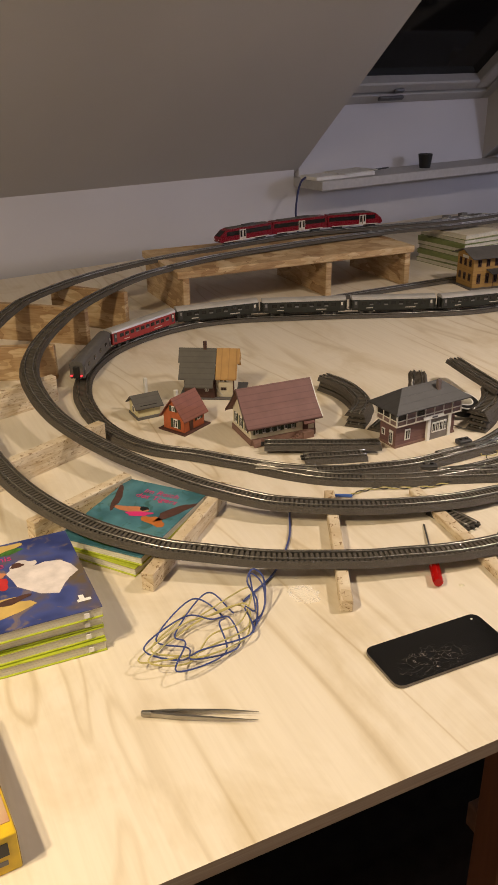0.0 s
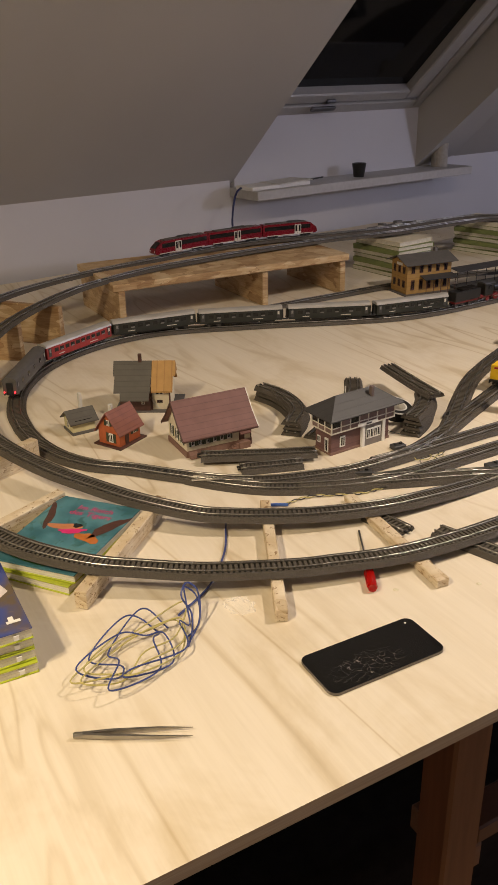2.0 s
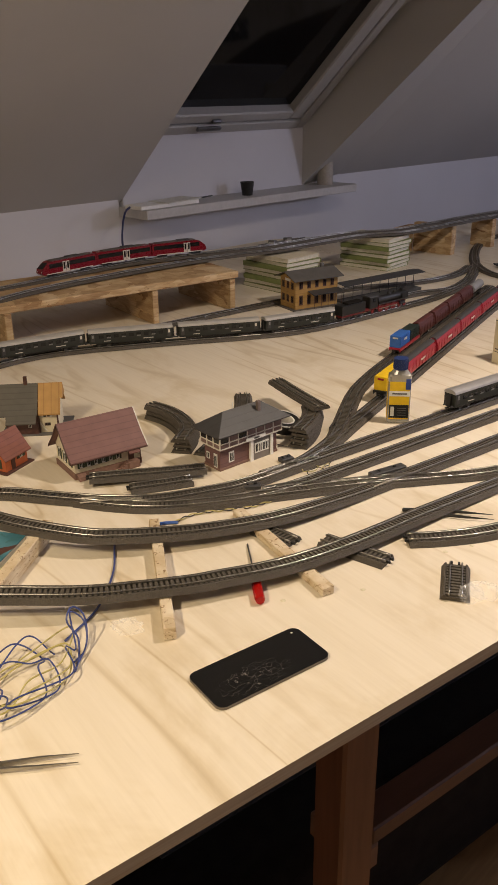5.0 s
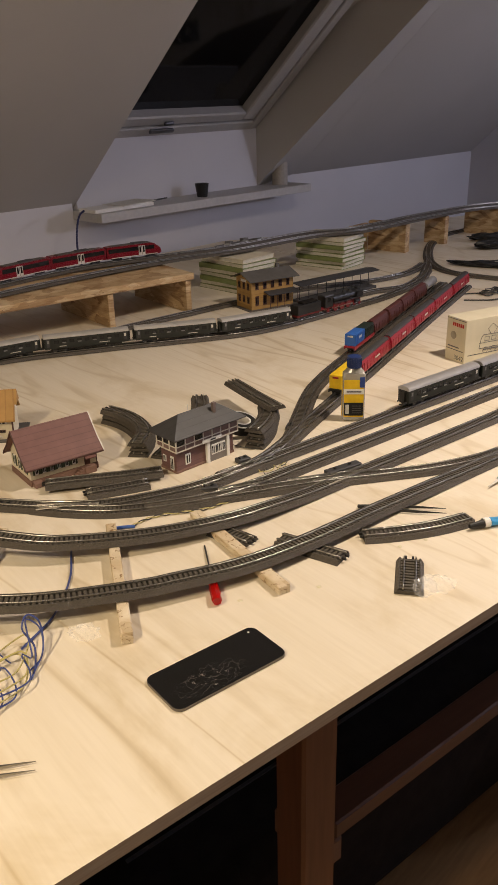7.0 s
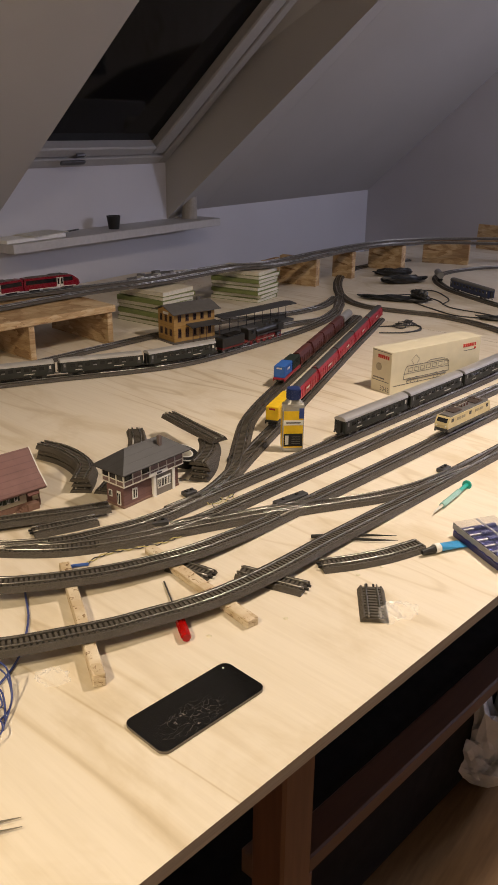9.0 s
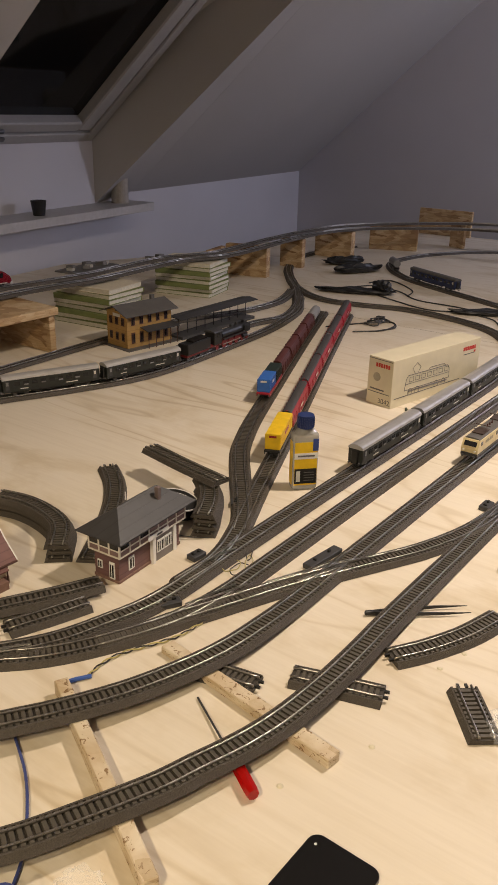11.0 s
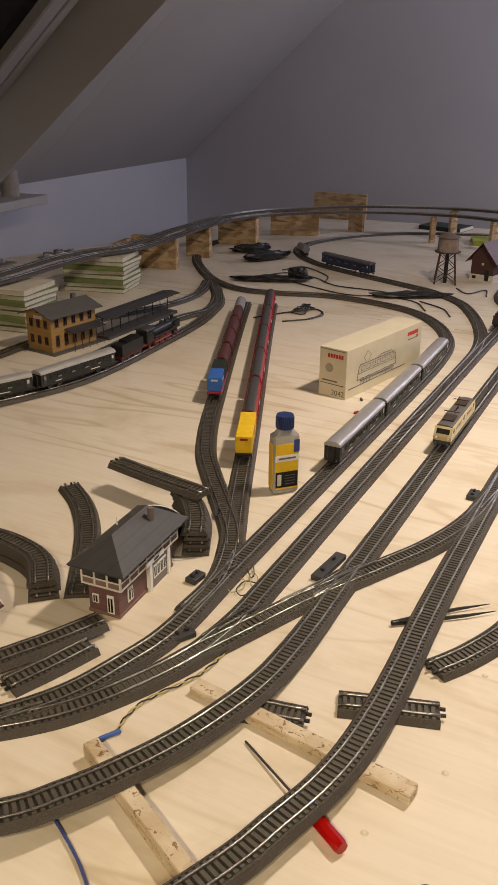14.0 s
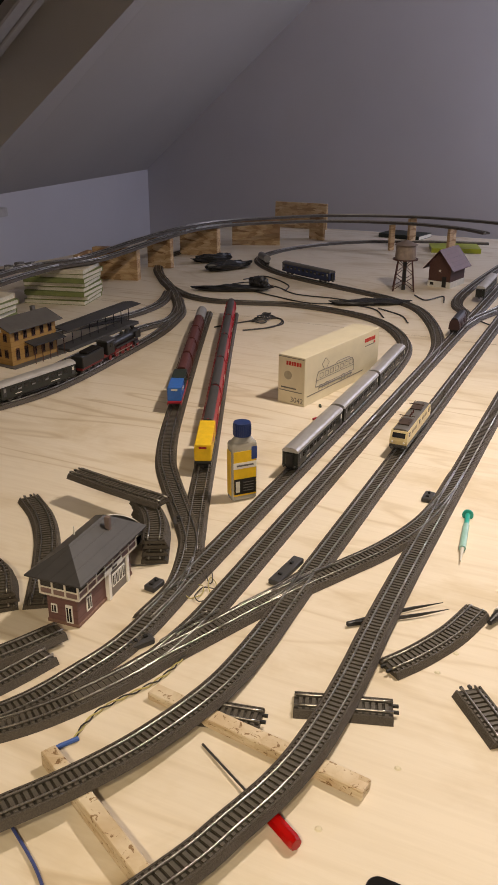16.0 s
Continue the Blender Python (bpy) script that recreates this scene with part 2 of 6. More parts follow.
single("wall_left", prism(B(), [(0.3, 0), (0.3, 3.4), (FRONT, 3.4), (FRONT, 0)], LEFT - 0.2, LEFT), WALL, ROOM, "plain white plastered wall", "wall", kind="structure")
single("wall_front", box(B(), (-LEFT, 0.2, 3.4), pose(LEFT / 2, FRONT - 0.1, 1.7)), WALL, ROOM, "plain white plastered wall", "wall", kind="structure")
single("floor", box(B(), (-LEFT + 0.4, -FRONT + 0.6, 0.1), pose(LEFT / 2, FRONT / 2, -0.05)), PARQUET, ROOM, "oak strip floor with a satin finish", "floor", kind="structure")

# sloping ceiling with the window's shaft cut through it
X0, X1, YTOP = -3.10, -1.79, -1.55
RIDGE = -1.75


def slab(bm, xa, xb, ya, yb, thick=0.22):
    low = [(xa, ya, up(ya)), (xb, ya, up(ya)), (xb, yb, up(yb)), (xa, yb, up(yb))]
    vs = [bm.verts.new(p) for p in low] + [bm.verts.new((x, y + 0.0, z + thick)) for x, y, z in low]
    for f in ((0, 1, 2, 3), (7, 6, 5, 4), (0, 4, 5, 1), (1, 5, 6, 2), (2, 6, 7, 3), (3, 7, 4, 0)):
        bm.faces.new([vs[i] for i in f])


bm = B()
slab(bm, LEFT, X0, 0.05, RIDGE)
slab(bm, X1, 0, 0.05, RIDGE)
slab(bm, X0, X1, YTOP, RIDGE)
box(bm, (-LEFT, -FRONT + RIDGE + 0.1, 0.2), pose(LEFT / 2, (RIDGE + FRONT) / 2, up(RIDGE) + 0.1))
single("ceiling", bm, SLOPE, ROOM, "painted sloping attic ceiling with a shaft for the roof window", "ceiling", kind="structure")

# shaft of the roof window: cheeks, upright lining below, frame and dark pane
OUT = 0.27                            # how far the window lies behind the ceiling, measured upright
XW = -2.06                            # right edge of the window, deeper in than the opening's edge
bm = B()
XL = X0 - 0.14                        # left edge of the window
for xa, xb, t in ((X0 + 0.001, XL, -0.03), (X1 - 0.001, XW, 0.03)):
    ring = [(xa, 0.02, up(0.02) + 0.0005), (xa, YTOP, up(YTOP) + 0.0005), (xb, YTOP, up(YTOP) + OUT + 0.12), (xb, 0.02, up(0.02) + OUT + 0.12), (xb, 0.02, KNEE - 0.05 if t > 0 else up(0.02) + 0.03)]
    vs = [bm.verts.new(p) for p in ring] + [bm.verts.new((x + t, y, z)) for x, y, z in ring]
    bm.faces.new(vs[:5])
    bm.faces.new(vs[9:4:-1])
    for i in range(5):
        bm.faces.new((vs[i], vs[(i + 1) % 5], vs[5 + (i + 1) % 5], vs[5 + i]))
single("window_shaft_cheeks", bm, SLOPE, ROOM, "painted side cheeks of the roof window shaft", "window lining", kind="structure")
single("window_lining", box(B(), (X1 - X0, 0.03, 0.30), pose((X0 + X1) / 2, 0.035, 1.105)), WALL, ROOM, "white upright lining under the roof window", "window lining", kind="structure")

tilt = math.degrees(math.atan(-PITCH))
win = thing("window_1", ROOM @ pose((XL + XW) / 2, 0.02, 1.222, tilt, 0, 0), "white roof window with a dark night pane", "roof window", kind="structure")
W, L = XW - XL - 0.004, 1.75
SASH = plain("white_lacquer", (0.36, 0.35, 0.34), 0.35, 0, 0.05)
bm = B()
for x in (-W / 2 + 0.025, W / 2 - 0.025):
    box(bm, (0.05, L, 0.06), pose(x, -L / 2, 0.03), 0.004)
box(bm, (W - 0.1, 0.05, 0.06), pose(0, -0.025, 0.028), 0.004)
part("outer_frame", bm, SASH, win)
bm = B()
for x, w in ((-W / 2 + 0.082, 0.055), (W / 2 - 0.098, 0.08)):
    box(bm, (w, L - 0.06, 0.05), pose(x, -L / 2 - 0.03, 0.028), 0.006)
box(bm, (W - 0.25, 0.050, 0.05), pose(-0.014, -0.081, 0.028), 0.006)
sash = part("sash", bm, SASH, win)
pane = Nodes("night_pane", 0.06)
pane.colour((0.005, 0.005, 0.006))
pane.bsdf.inputs["Specular IOR Level"].default_value = 0.22
part("pane", box(B(), (W - 0.242, L - 0.15, 0.012), pose(-0.0145, -L / 2 - 0.03, 0.05)), pane.mat, win, "dark pane with the night behind")
bm = box(B(), (0.05, 0.018, 0.012), pose(0.0, -0.075, -0.004), 0.004)
box(bm, (0.13, 0.02, 0.014), pose(-0.04, -0.055, -0.022), 0.006, 2)
part("handle", bm, plain("grey_metal", (0.16, 0.16, 0.17), 0.35, 0.9), sash, "grey metal sash handle")
bm = box(B(), (1.255, 0.19, 0.035), pose(-2.493, -0.06, 0.953), 0.003, 2)
single("window_sill_board", bm, plain("grey_sill", (0.46, 0.45, 0.45), 0.45, 0, 0.08), ROOM, "grey painted shelf board under the roof window", "window sill", kind="structure")

# ---- the table ----
table = thing("layout_table", pose(0, 0, 0), "large plywood layout table on stained timber legs", "table")
wall_y = lambda x: 3.31 + (x - 4.72) * math.tan(radians(8)) - 0.012
seams = [-1.0, 2.42, 4.70]
for a, b in zip(seams, seams[1:]):
    bm = B()
    back = [(b - 0.0008, wall_y(b))] if b < 3 else [(4.42, 0.4430), (4.42, 2.58), (2.98, 2.78)]
    pts = [(a + 0.0008, 0.4430)] + ([(b - 0.0008, 0.4430)] if b < 3 else []) + back + [(a + 0.0008, wall_y(a))]
    prism_ring = [[bm.verts.new((x, y, z)) for x, y in pts] for z in (TOP - 0.018, TOP)]
    n = len(pts)
    for i in range(n):
        bm.faces.new((prism_ring[0][i], prism_ring[0][(i + 1) % n], prism_ring[1][(i + 1) % n], prism_ring[1][i]))
    bm.faces.new(prism_ring[0][::-1])
    bm.faces.new(prism_ring[1])
    top = part("tabletop_board", bm, PLY, table, "pale pine plywood board with flamed grain")
    top.data.materials.append(PLY_EDGE)
    for p in top.data.polygons:
        if abs(p.normal.z) < 0.5:
            p.material_index = 1
for x in (-0.5, 0.652, 2.6, 4.3):
    for y in (0.518, 2.3):
        part("leg", box(B(), (0.060, 0.055, TOP - 0.018), pose(x, y, (TOP - 0.018) / 2), 0.004), REDWOOD, table, "reddish stained square timber leg")
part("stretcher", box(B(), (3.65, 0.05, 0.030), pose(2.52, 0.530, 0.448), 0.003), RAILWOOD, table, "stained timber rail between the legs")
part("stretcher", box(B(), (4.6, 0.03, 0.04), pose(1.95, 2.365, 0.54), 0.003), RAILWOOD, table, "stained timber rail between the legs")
part("cross_beam", box(B(), (0.045, 0.10, 0.044), pose(0.706, 0.572, 0.380), 0.003), plain("sawn_beam", (0.16, 0.085, 0.05), 0.6, 0, 0.2, 30), table, "timber cross beam with a sawn end")
# black strip put in to make the dark band below the tabletop
part("dark_band", box(B(), (4.7, 0.016, 0.125), pose(1.9, 0.572, TOP - 0.0825)), FABRIC, table, "black strip put in for the dark band under the tabletop")

# ---- tracks ----
BEDLINE = [(-0.020, 0), (-0.0192, 0.0012), (-0.0155, 0.0076), (-0.0133, 0.0078), (-0.0129, 0.0056), (0.0129, 0.0056), (0.0133, 0.0078), (0.0155, 0.0076), (0.0192, 0.0012), (0.020, 0)]
count = 0


def sleepers(points, z):
    """All sleepers of a line as one mesh."""
    verts, faces = [], []
    for i, q in enumerate(points):
        d = (points[min(i + 1, len(points) - 1)] - points[max(i - 1, 0)]).normalized()
        side = Vector((d.y, -d.x, 0)).normalized()
        k = len(verts)
        for h in (0.0, 0.0024):
            for u, w in ((-1, -1), (1, -1), (1, 1), (-1, 1)):
                verts.append(q + side * (u * 0.0128) + d * (w * 0.0021) + Vector((0, 0, z + h)))
        for f in ((4, 5, 6, 7), (0, 1, 5, 4), (1, 2, 6, 5), (2, 3, 7, 6), (3, 0, 4, 7)):
            faces.append([k + j for j in f])
    me = bpy.data.meshes.new("sleeper_strip")
    me.from_pydata([tuple(v) for v in verts], [], faces)
    me.materials.append(SLEEPER)
    return me


def track(nodes, label, base=TOP, m=Matrix(), name="model_track", lift=None, shine=True):
    """A line of model track with a moulded bed, two rails, studs and sleepers."""
    global count
    count += 1
    bump = 0.00025 * (count % 9) if lift is None else lift
    line = thing(name, m, label, "model track", "model railway tracks")
    pts = [p + Vector((0, 0, base + bump)) for p in spline(nodes, 0.012)]
    bed = part("ballast_bed", sweep(B(), pts, BEDLINE), BED, line, "dark grey moulded ballast bed")
    bed.data.materials.append(TROUGH)
    for k, p in enumerate(bed.data.polygons):
        if len(p.vertices) == 4 and k % len(BEDLINE) in (3, 4, 5):
            p.material_index = 1
    ties = [p + Vector((0, 0, base + bump)) for p in spline(nodes, 0.0072)][1:]
    ties = [q for q in ties if (q - pts[-1]).dot(pts[-1] - pts[-2]) < 0 or (q - pts[-1]).length > 0.02]
    ob = new("sleeper_strip", sleepers(ties, 0.0055))
    ob.parent = line
    tagged(ob, "grey-brown plastic sleepers", kind="stuff")
    for s in (-0.00825, 0.00825):
        part("rail", sweep(B(), pts, [(s - 0.0012, 0.0074), (s - 0.0012, 0.0094), (s - 0.0009, 0.0103), (s, 0.0106), (s + 0.0009, 0.0103), (s + 0.0012, 0.0094), (s + 0.0012, 0.0074)]), STEEL, line, "bright worn steel rail", smooth=True)
    return line


LINE_A = [(4.025, 0.981, 0.118), (4.092, 1.186, 0.118), (4.121, 1.495, 0.118), (4.01, 1.831, 0.118), (3.848, 2.027, 0.118), (3.606, 2.206, 0.119), (3.33, 2.288, 0.12), (2.933, 2.275, 0.121), (2.471, 2.221, 0.122),
          (2.25, 2.275, 0.123), (1.85, 2.24, 0.125), (1.39, 2.275, 0.127), (1.22, 2.27, 0.125), (1.04, 2.24, 0.122), (0.8, 2.20, 0.116), (0.6, 2.145, 0.107), (0.455, 2.06, 0.1), (0.38, 2.0, 0.096)]
LINE_A2 = [(0.38, 2.0, 0.096), (0.31, 1.90, 0.089), (0.238, 1.77, 0.08), (0.186, 1.65, 0.072), (0.161, 1.5, 0.063), (0.161, 1.35, 0.055), (0.181, 1.19, 0.047), (0.212, 1.075, 0.041), (0.262, 0.972, 0.036),
           (0.328, 0.893, 0.031), (0.388, 0.848, 0.028), (0.452, 0.806, 0.025), (0.518, 0.776, 0.022), (0.58, 0.751, 0.0195), (0.62, 0.739, 0.0185), (0.68, 0.721, 0.017), (0.74, 0.711, 0.015), (0.82, 0.707, 0.0125), (0.90, 0.708, 0.0103), (0.97, 0.711, 0.008), (1.12, 0.714, 0.003), (1.3, 0.714, 0), (2.2, 0.708, 0), (3.3, 0.70, 0)]
LINE_B = [(3.71, 1.063, 0.118), (3.811, 1.2, 0.118), (3.868, 1.438, 0.118), (3.815, 1.742, 0.118), (3.686, 1.931, 0.119), (3.48, 2.125, 0.12), (3.251, 2.212, 0.12), (2.934, 2.2, 0.121), (2.476, 2.149, 0.122), (2.25, 2.195, 0.123),
          (1.85, 2.16, 0.125), (1.61, 2.175, 0.126), (1.40, 2.17, 0.126), (1.19, 2.15, 0.125), (1.02, 2.125, 0.124), (0.92, 2.105, 0.123), (0.80, 2.07, 0.119)]
LINE_B2 = [(0.80, 2.07, 0.119), (0.69, 2.03, 0.113), (0.57, 1.95, 0.105), (0.47, 1.86, 0.096), (0.388, 1.755, 0.084), (0.334, 1.66, 0.074), (0.303, 1.56, 0.066), (0.296, 1.45, 0.059), (0.306, 1.345, 0.051), (0.332, 1.255, 0.044),
           (0.367, 1.172, 0.038), (0.405, 1.108, 0.032), (0.455, 1.028, 0.027), (0.52, 0.952, 0.022), (0.562, 0.922, 0.020), (0.607, 0.896, 0.0185), (0.669, 0.868, 0.016), (0.74, 0.846, 0.0137), (0.80, 0.835, 0.011), (0.86, 0.832, 0.008), (0.93, 0.833, 0.003), (1.03, 0.835, 0), (1.5, 0.835, 0), (3.2, 0.835, 0)]
LINE_C = [(0.394, 1.46), (0.398, 1.38), (0.418, 1.298), (0.455, 1.235), (0.505, 1.188), (0.553, 1.133), (0.612, 1.072), (0.681, 1.024), (0.752, 0.999), (0.84, 0.981), (1.0, 0.983), (1.28, 0.985), (1.7, 0.986), (2.08, 0.992),
          (2.284, 1.022), (2.442, 1.1), (2.544, 1.203), (2.598, 1.349), (2.613, 1.509), (2.571, 1.661), (2.556, 1.773), (2.596, 1.881), (2.687, 1.997), (2.815, 2.108), (2.998, 2.237), (3.219, 2.331), (3.417, 2.345), (3.68, 2.308)]
LINE_C2 = [(0.394, 1.46), (0.405, 1.56), (0.442, 1.67), (0.515, 1.775), (0.61, 1.85), (0.73, 1.90), (0.85, 1.912), (0.96, 1.888), (1.07, 1.847), (1.19, 1.80), (1.35, 1.73), (1.5, 1.678), (1.65, 1.666), (1.9, 1.682),
           (2.1, 1.702), (2.27, 1.742), (2.379, 1.784), (2.528, 1.881), (2.65, 1.969), (2.815, 2.108)]
track(LINE_A, "elevated double track running along the knee wall")
track(LINE_A2, "outer loop of dark track climbing on board strips")
track(LINE_B, "inner elevated track along the knee wall")
track(LINE_B2, "second loop of dark track climbing on board strips")
track(LINE_C, "inner loop of dark track lying on the table")
track(LINE_C2, "inner loop of dark track under the passenger train")
track([(1.0, 1.88), (1.13, 1.94), (1.26, 1.965), (1.5, 1.975), (1.7, 1.98), (2.0, 1.97), (2.233, 1.9), (2.391, 1.89), (2.509, 1.919), (2.624, 1.97)], "dark siding passing behind the station")
track([(1.3, 1.75), (1.5, 1.745), (1.8, 1.77), (2.1, 1.78), (2.249, 1.754), (2.396, 1.802), (2.529, 1.877)], "dark platform track beside the station")
track([(4.229, 1.131), (4.158, 1.412), (4.074, 1.614), (3.932, 1.79), (3.751, 1.909), (3.563, 1.965), (3.39, 1.962), (3.251, 1.887), (3.142, 1.785), (3.069, 1.682), (2.997, 1.541), (2.915, 1.363), (2.846, 1.225), (2.742, 1.106), (2.6, 1.028), (2.427, 0.965), (2.25, 0.93), (2.0, 0.924)], "wide return loop of dark track")
track([(3.672, 0.915), (2.788, 0.918), (2.0, 0.925), (1.3, 0.924), (1.0, 0.922), (0.90, 0.922), (0.82, 0.932), (0.77, 0.949), (0.71, 0.978), (0.66, 1.011), (0.615, 1.056), (0.578, 1.104)], "straight dark track between two others")
track([(1.06, 0.836), (0.99, 0.860), (0.92, 0.889), (0.86, 0.914), (0.81, 0.935), (0.77, 0.949), (0.71, 0.978)], "short linking piece of dark track")
track([(0.90, 0.897), (0.96, 0.872), (1.03, 0.838), (1.10, 0.802), (1.18, 0.762), (1.27, 0.732), (1.36, 0.718), (1.5, 0.714)], "crossover piece between the straight tracks")
track([(0.88, 0.986), (0.95, 0.986), (1.01, 1.0), (1.09, 1.033), (1.2, 1.083), (1.45, 1.192), (2.0, 1.435), (2.423, 1.618)], "straight dark siding under the container train")
track([(1.05, 1.012), (1.10, 1.042), (1.17, 1.098), (1.24, 1.155), (1.31, 1.208), (1.38, 1.248), (1.46, 1.288), (1.6, 1.351), (2.0, 1.527), (2.393, 1.695)], "curved dark siding under the freight train")
track([(2.619, 0.924), (2.737, 0.948), (2.836, 0.993), (2.983, 1.013), (3.313, 1.002), (3.752, 0.969)], "curving dark track beside the water tower")
track([(2.533, 0.921), (2.688, 0.901), (2.855, 0.859), (3.13, 0.842), (3.754, 0.829)], "diverging dark track near the water tower")

# ---- board strips, shelf and blocks that carry the tracks ----


def strip(a, b, high, label, name="board_strip", thick=0.018, group="board supports", rise=0.0):
    """An upright strip of pressed board from a to b on the table."""
    (x0, y0), (x1, y1) = a, b
    long, turn = math.hypot(x1 - x0, y1 - y0), math.degrees(math.atan2(y1 - y0, x1 - x0))
    bm = B()
    prism(bm, [(0, 0), (long, 0), (long, high + rise), (0, high)], -thick / 2, thick / 2, axis="y")
    bmesh.ops.bevel(bm, geom=list(bm.edges), offset=0.0012, segments=1, affect="EDGES")
    return single(name, bm, OSB_SAWN if high < 0.06 else OSB, pose(x0, y0, TOP, 0, 0, turn), label, "board strip", group)


strip((0.507, 0.690), (0.634, 0.947), 0.0185, "pale pressed-board strip under two tracks", thick=0.016)
strip((0.728, 0.644), (0.765, 0.905), 0.0135, "low pressed-board strip under two tracks", rise=-0.003, thick=0.019)
strip((0.30, 0.845), (0.495, 1.03), 0.027, "pressed-board strip beside the picture books")
strip((0.19, 1.034), (0.362, 1.114), 0.035, "pressed-board strip under the climbing tracks")
strip((0.10, 1.185), (0.378, 1.315), 0.044, "long pressed-board strip under the climbing tracks")
strip((0.10, 1.48), (0.352, 1.565), 0.055, "upright pressed-board strip under the climbing tracks")
strip((0.09, 1.82), (0.386, 1.695), 0.077, "upright pressed-board strip with coarse flakes")
strip((0.25, 2.12), (0.512, 1.895), 0.092, "upright pressed-board strip with coarse flakes")
strip((0.485, 2.135), (0.632, 1.955), 0.102, "upright pressed-board strip near the shelf")

shelf = thing("board_shelf", pose(0, 0, TOP), "open two-bay shelf of coarse pressed board", "shelf")
SH = 0.1215
bm = box(B(), (0.755, 0.32, 0.020), pose(1.178, 2.165, SH - 0.010, 0, 0, -1.5), 0.0015)
part("top_board", bm, OSB, shelf)
for x, y in ((0.818, 2.165), (1.262, 2.165), (1.535, 2.16)):
    part("upright", box(B(), (0.019, 0.31, SH - 0.020), pose(x, y, (SH - 0.020) / 2, 0, 0, 0), 0.0012), OSB, shelf)

strip((2.735, 2.36), (2.772, 2.185), 0.119, "tall pressed-board block under the elevated tracks", thick=0.035)
strip((2.585, 2.335), (2.715, 2.365), 0.110, "pressed-board block under the elevated tracks")
strip((3.032, 2.30), (3.04, 2.195), 0.118, "narrow pressed-board post under the elevated tracks", thick=0.028)
strip((3.366, 2.335), (3.38, 2.155), 0.117, "pressed-board block under the elevated tracks", thick=0.04)
strip((3.702, 2.246), (3.788, 2.036), 0.116, "pressed-board block under the elevated tracks", thick=0.045)
strip((4.003, 1.892), (4.043, 1.979), 0.115, "narrow pressed-board post under the elevated tracks", thick=0.016)
strip((3.852, 1.518), (3.872, 1.502), 0.115, "narrow pressed-board post under the elevated tracks", thick=0.016)
strip((4.109, 1.496), (4.147, 1.474), 0.115, "narrow pressed-board post under the elevated tracks", thick=0.016)
strip((3.834, 1.246), (3.874, 1.226), 0.115, "narrow pressed-board post under the elevated tracks", thick=0.016)
single("board_plank", box(B(), (0.02, 0.30, 0.134), pose(0, 0, 0.067), 0.002), OSB, pose(4.37, 2.16, TOP, 0, 3, 0), "pressed-board offcut standing at the far end of the table", "board")

# ---- loose track pieces ----


def loose(nodes, label, h=0.0, flip=False):
    ob = track(nodes, label, TOP + h, name="loose_track", lift=0.0004)
    ob["group"] = "loose track pieces"
    a, b = Vector((*nodes[0][:2], 0)), Vector((*nodes[1][:2], 0))
    d = (a - b).normalized()
    bm = B()
    for s in (-0.006, 0.004):
        box(bm, (0.006, 0.003, 0.003), Matrix.Translation(a + d * 0.003 + Vector((d.y * s, -d.x * s, TOP + h + 0.006))) @ Matrix.Rotation(math.atan2(d.y, d.x), 4, "Z"))
    part("connector", bm, BLACK, ob, "small plastic joint clips")
    return ob


loose([(0.849, 0.652, 0), (0.831, 0.708, 0), (0.812, 0.764, 0)], "short straight track piece lying under the outer loop")
loose([(0.775, 0.776, 0), (0.767, 0.816, 0), (0.758, 0.856, 0)], "short straight track piece lying under the second loop")
loose([(0.917, 0.678), (0.944, 0.660), (0.975, 0.643), (1.020, 0.623), (1.088, 0.603)], "loose curved track piece lying on the plywood")
loose([(0.917, 0.585), (0.882, 0.556), (0.848, 0.528)], "short loose track piece beside a plastic bag")
loose([(0.625, 1.155), (0.69, 1.122), (0.75, 1.09), (0.812, 1.062)], "loose curved track piece lying on another", 0.0075)
loose([(0.668, 1.088), (0.72, 1.068), (0.775, 1.05)], "loose curved track piece on the plywood")
for k in range(3):
    j = 0.004 * (k % 2)
    loose([(0.872 + j, 1.37), (0.884 + j, 1.32), (0.882 + j, 1.265), (0.864 + j, 1.21), (0.818 + j, 1.165)], "curved track piece in a small stack", 0.0108 * k)
loose([(1.096, 1.348), (1.055, 1.29), (1.0, 1.236), (0.93, 1.185), (0.845, 1.13)], "curved track piece lying behind the signal box")
loose([(1.135, 1.278), (1.122, 1.21), (1.112, 1.15), (1.103, 1.085)], "loose straight track piece across a stack", 0.044)
for k in range(4):
    j = 0.003 * (k % 3)
    loose([(1.118 + j, 1.14), (1.09 + j, 1.105), (1.05 + j, 1.073), (1.0 + j, 1.046)], "curved track piece in a tall stack", 0.0108 * k)

# switch motors, point rails and the double slip
def motor(x, y, turn, long, label):
    ob = thing("switch_motor", pose(x, y, TOP, 0, 0, turn), label, "switch motor", "switch motors")
    part("housing", box(B(), (long, 0.017, 0.0085), pose(0, 0, 0.00425), 0.0012), DARK, ob)
    part("lever", box(B(), (0.006, 0.004, 0.004), pose(long * 0.2, 0, 0.0103), 0.0008), BLACK, ob)
    part("lever", box(B(), (0.004, 0.006, 0.003), pose(-long * 0.25, 0, 0.0098), 0.0006), BLACK, ob)


for x, y, turn, long in ((0.955, 1.018, -5, 0.026), (1.128, 1.078, 35, 0.022), (0.838, 0.966, -30, 0.03), (1.385, 0.742, 0, 0.03), (0.545, 1.142, -40, 0.028)):
    motor(x, y, turn, long, "small dark switch motor box beside a turnout")
motor(1.066, 0.868, -6, 0.075, "long dark motor box of the double slip")
BRIGHT = plain("worn_rail", (0.75, 0.74, 0.70), 0.3, 1.0, 0.15, 200)


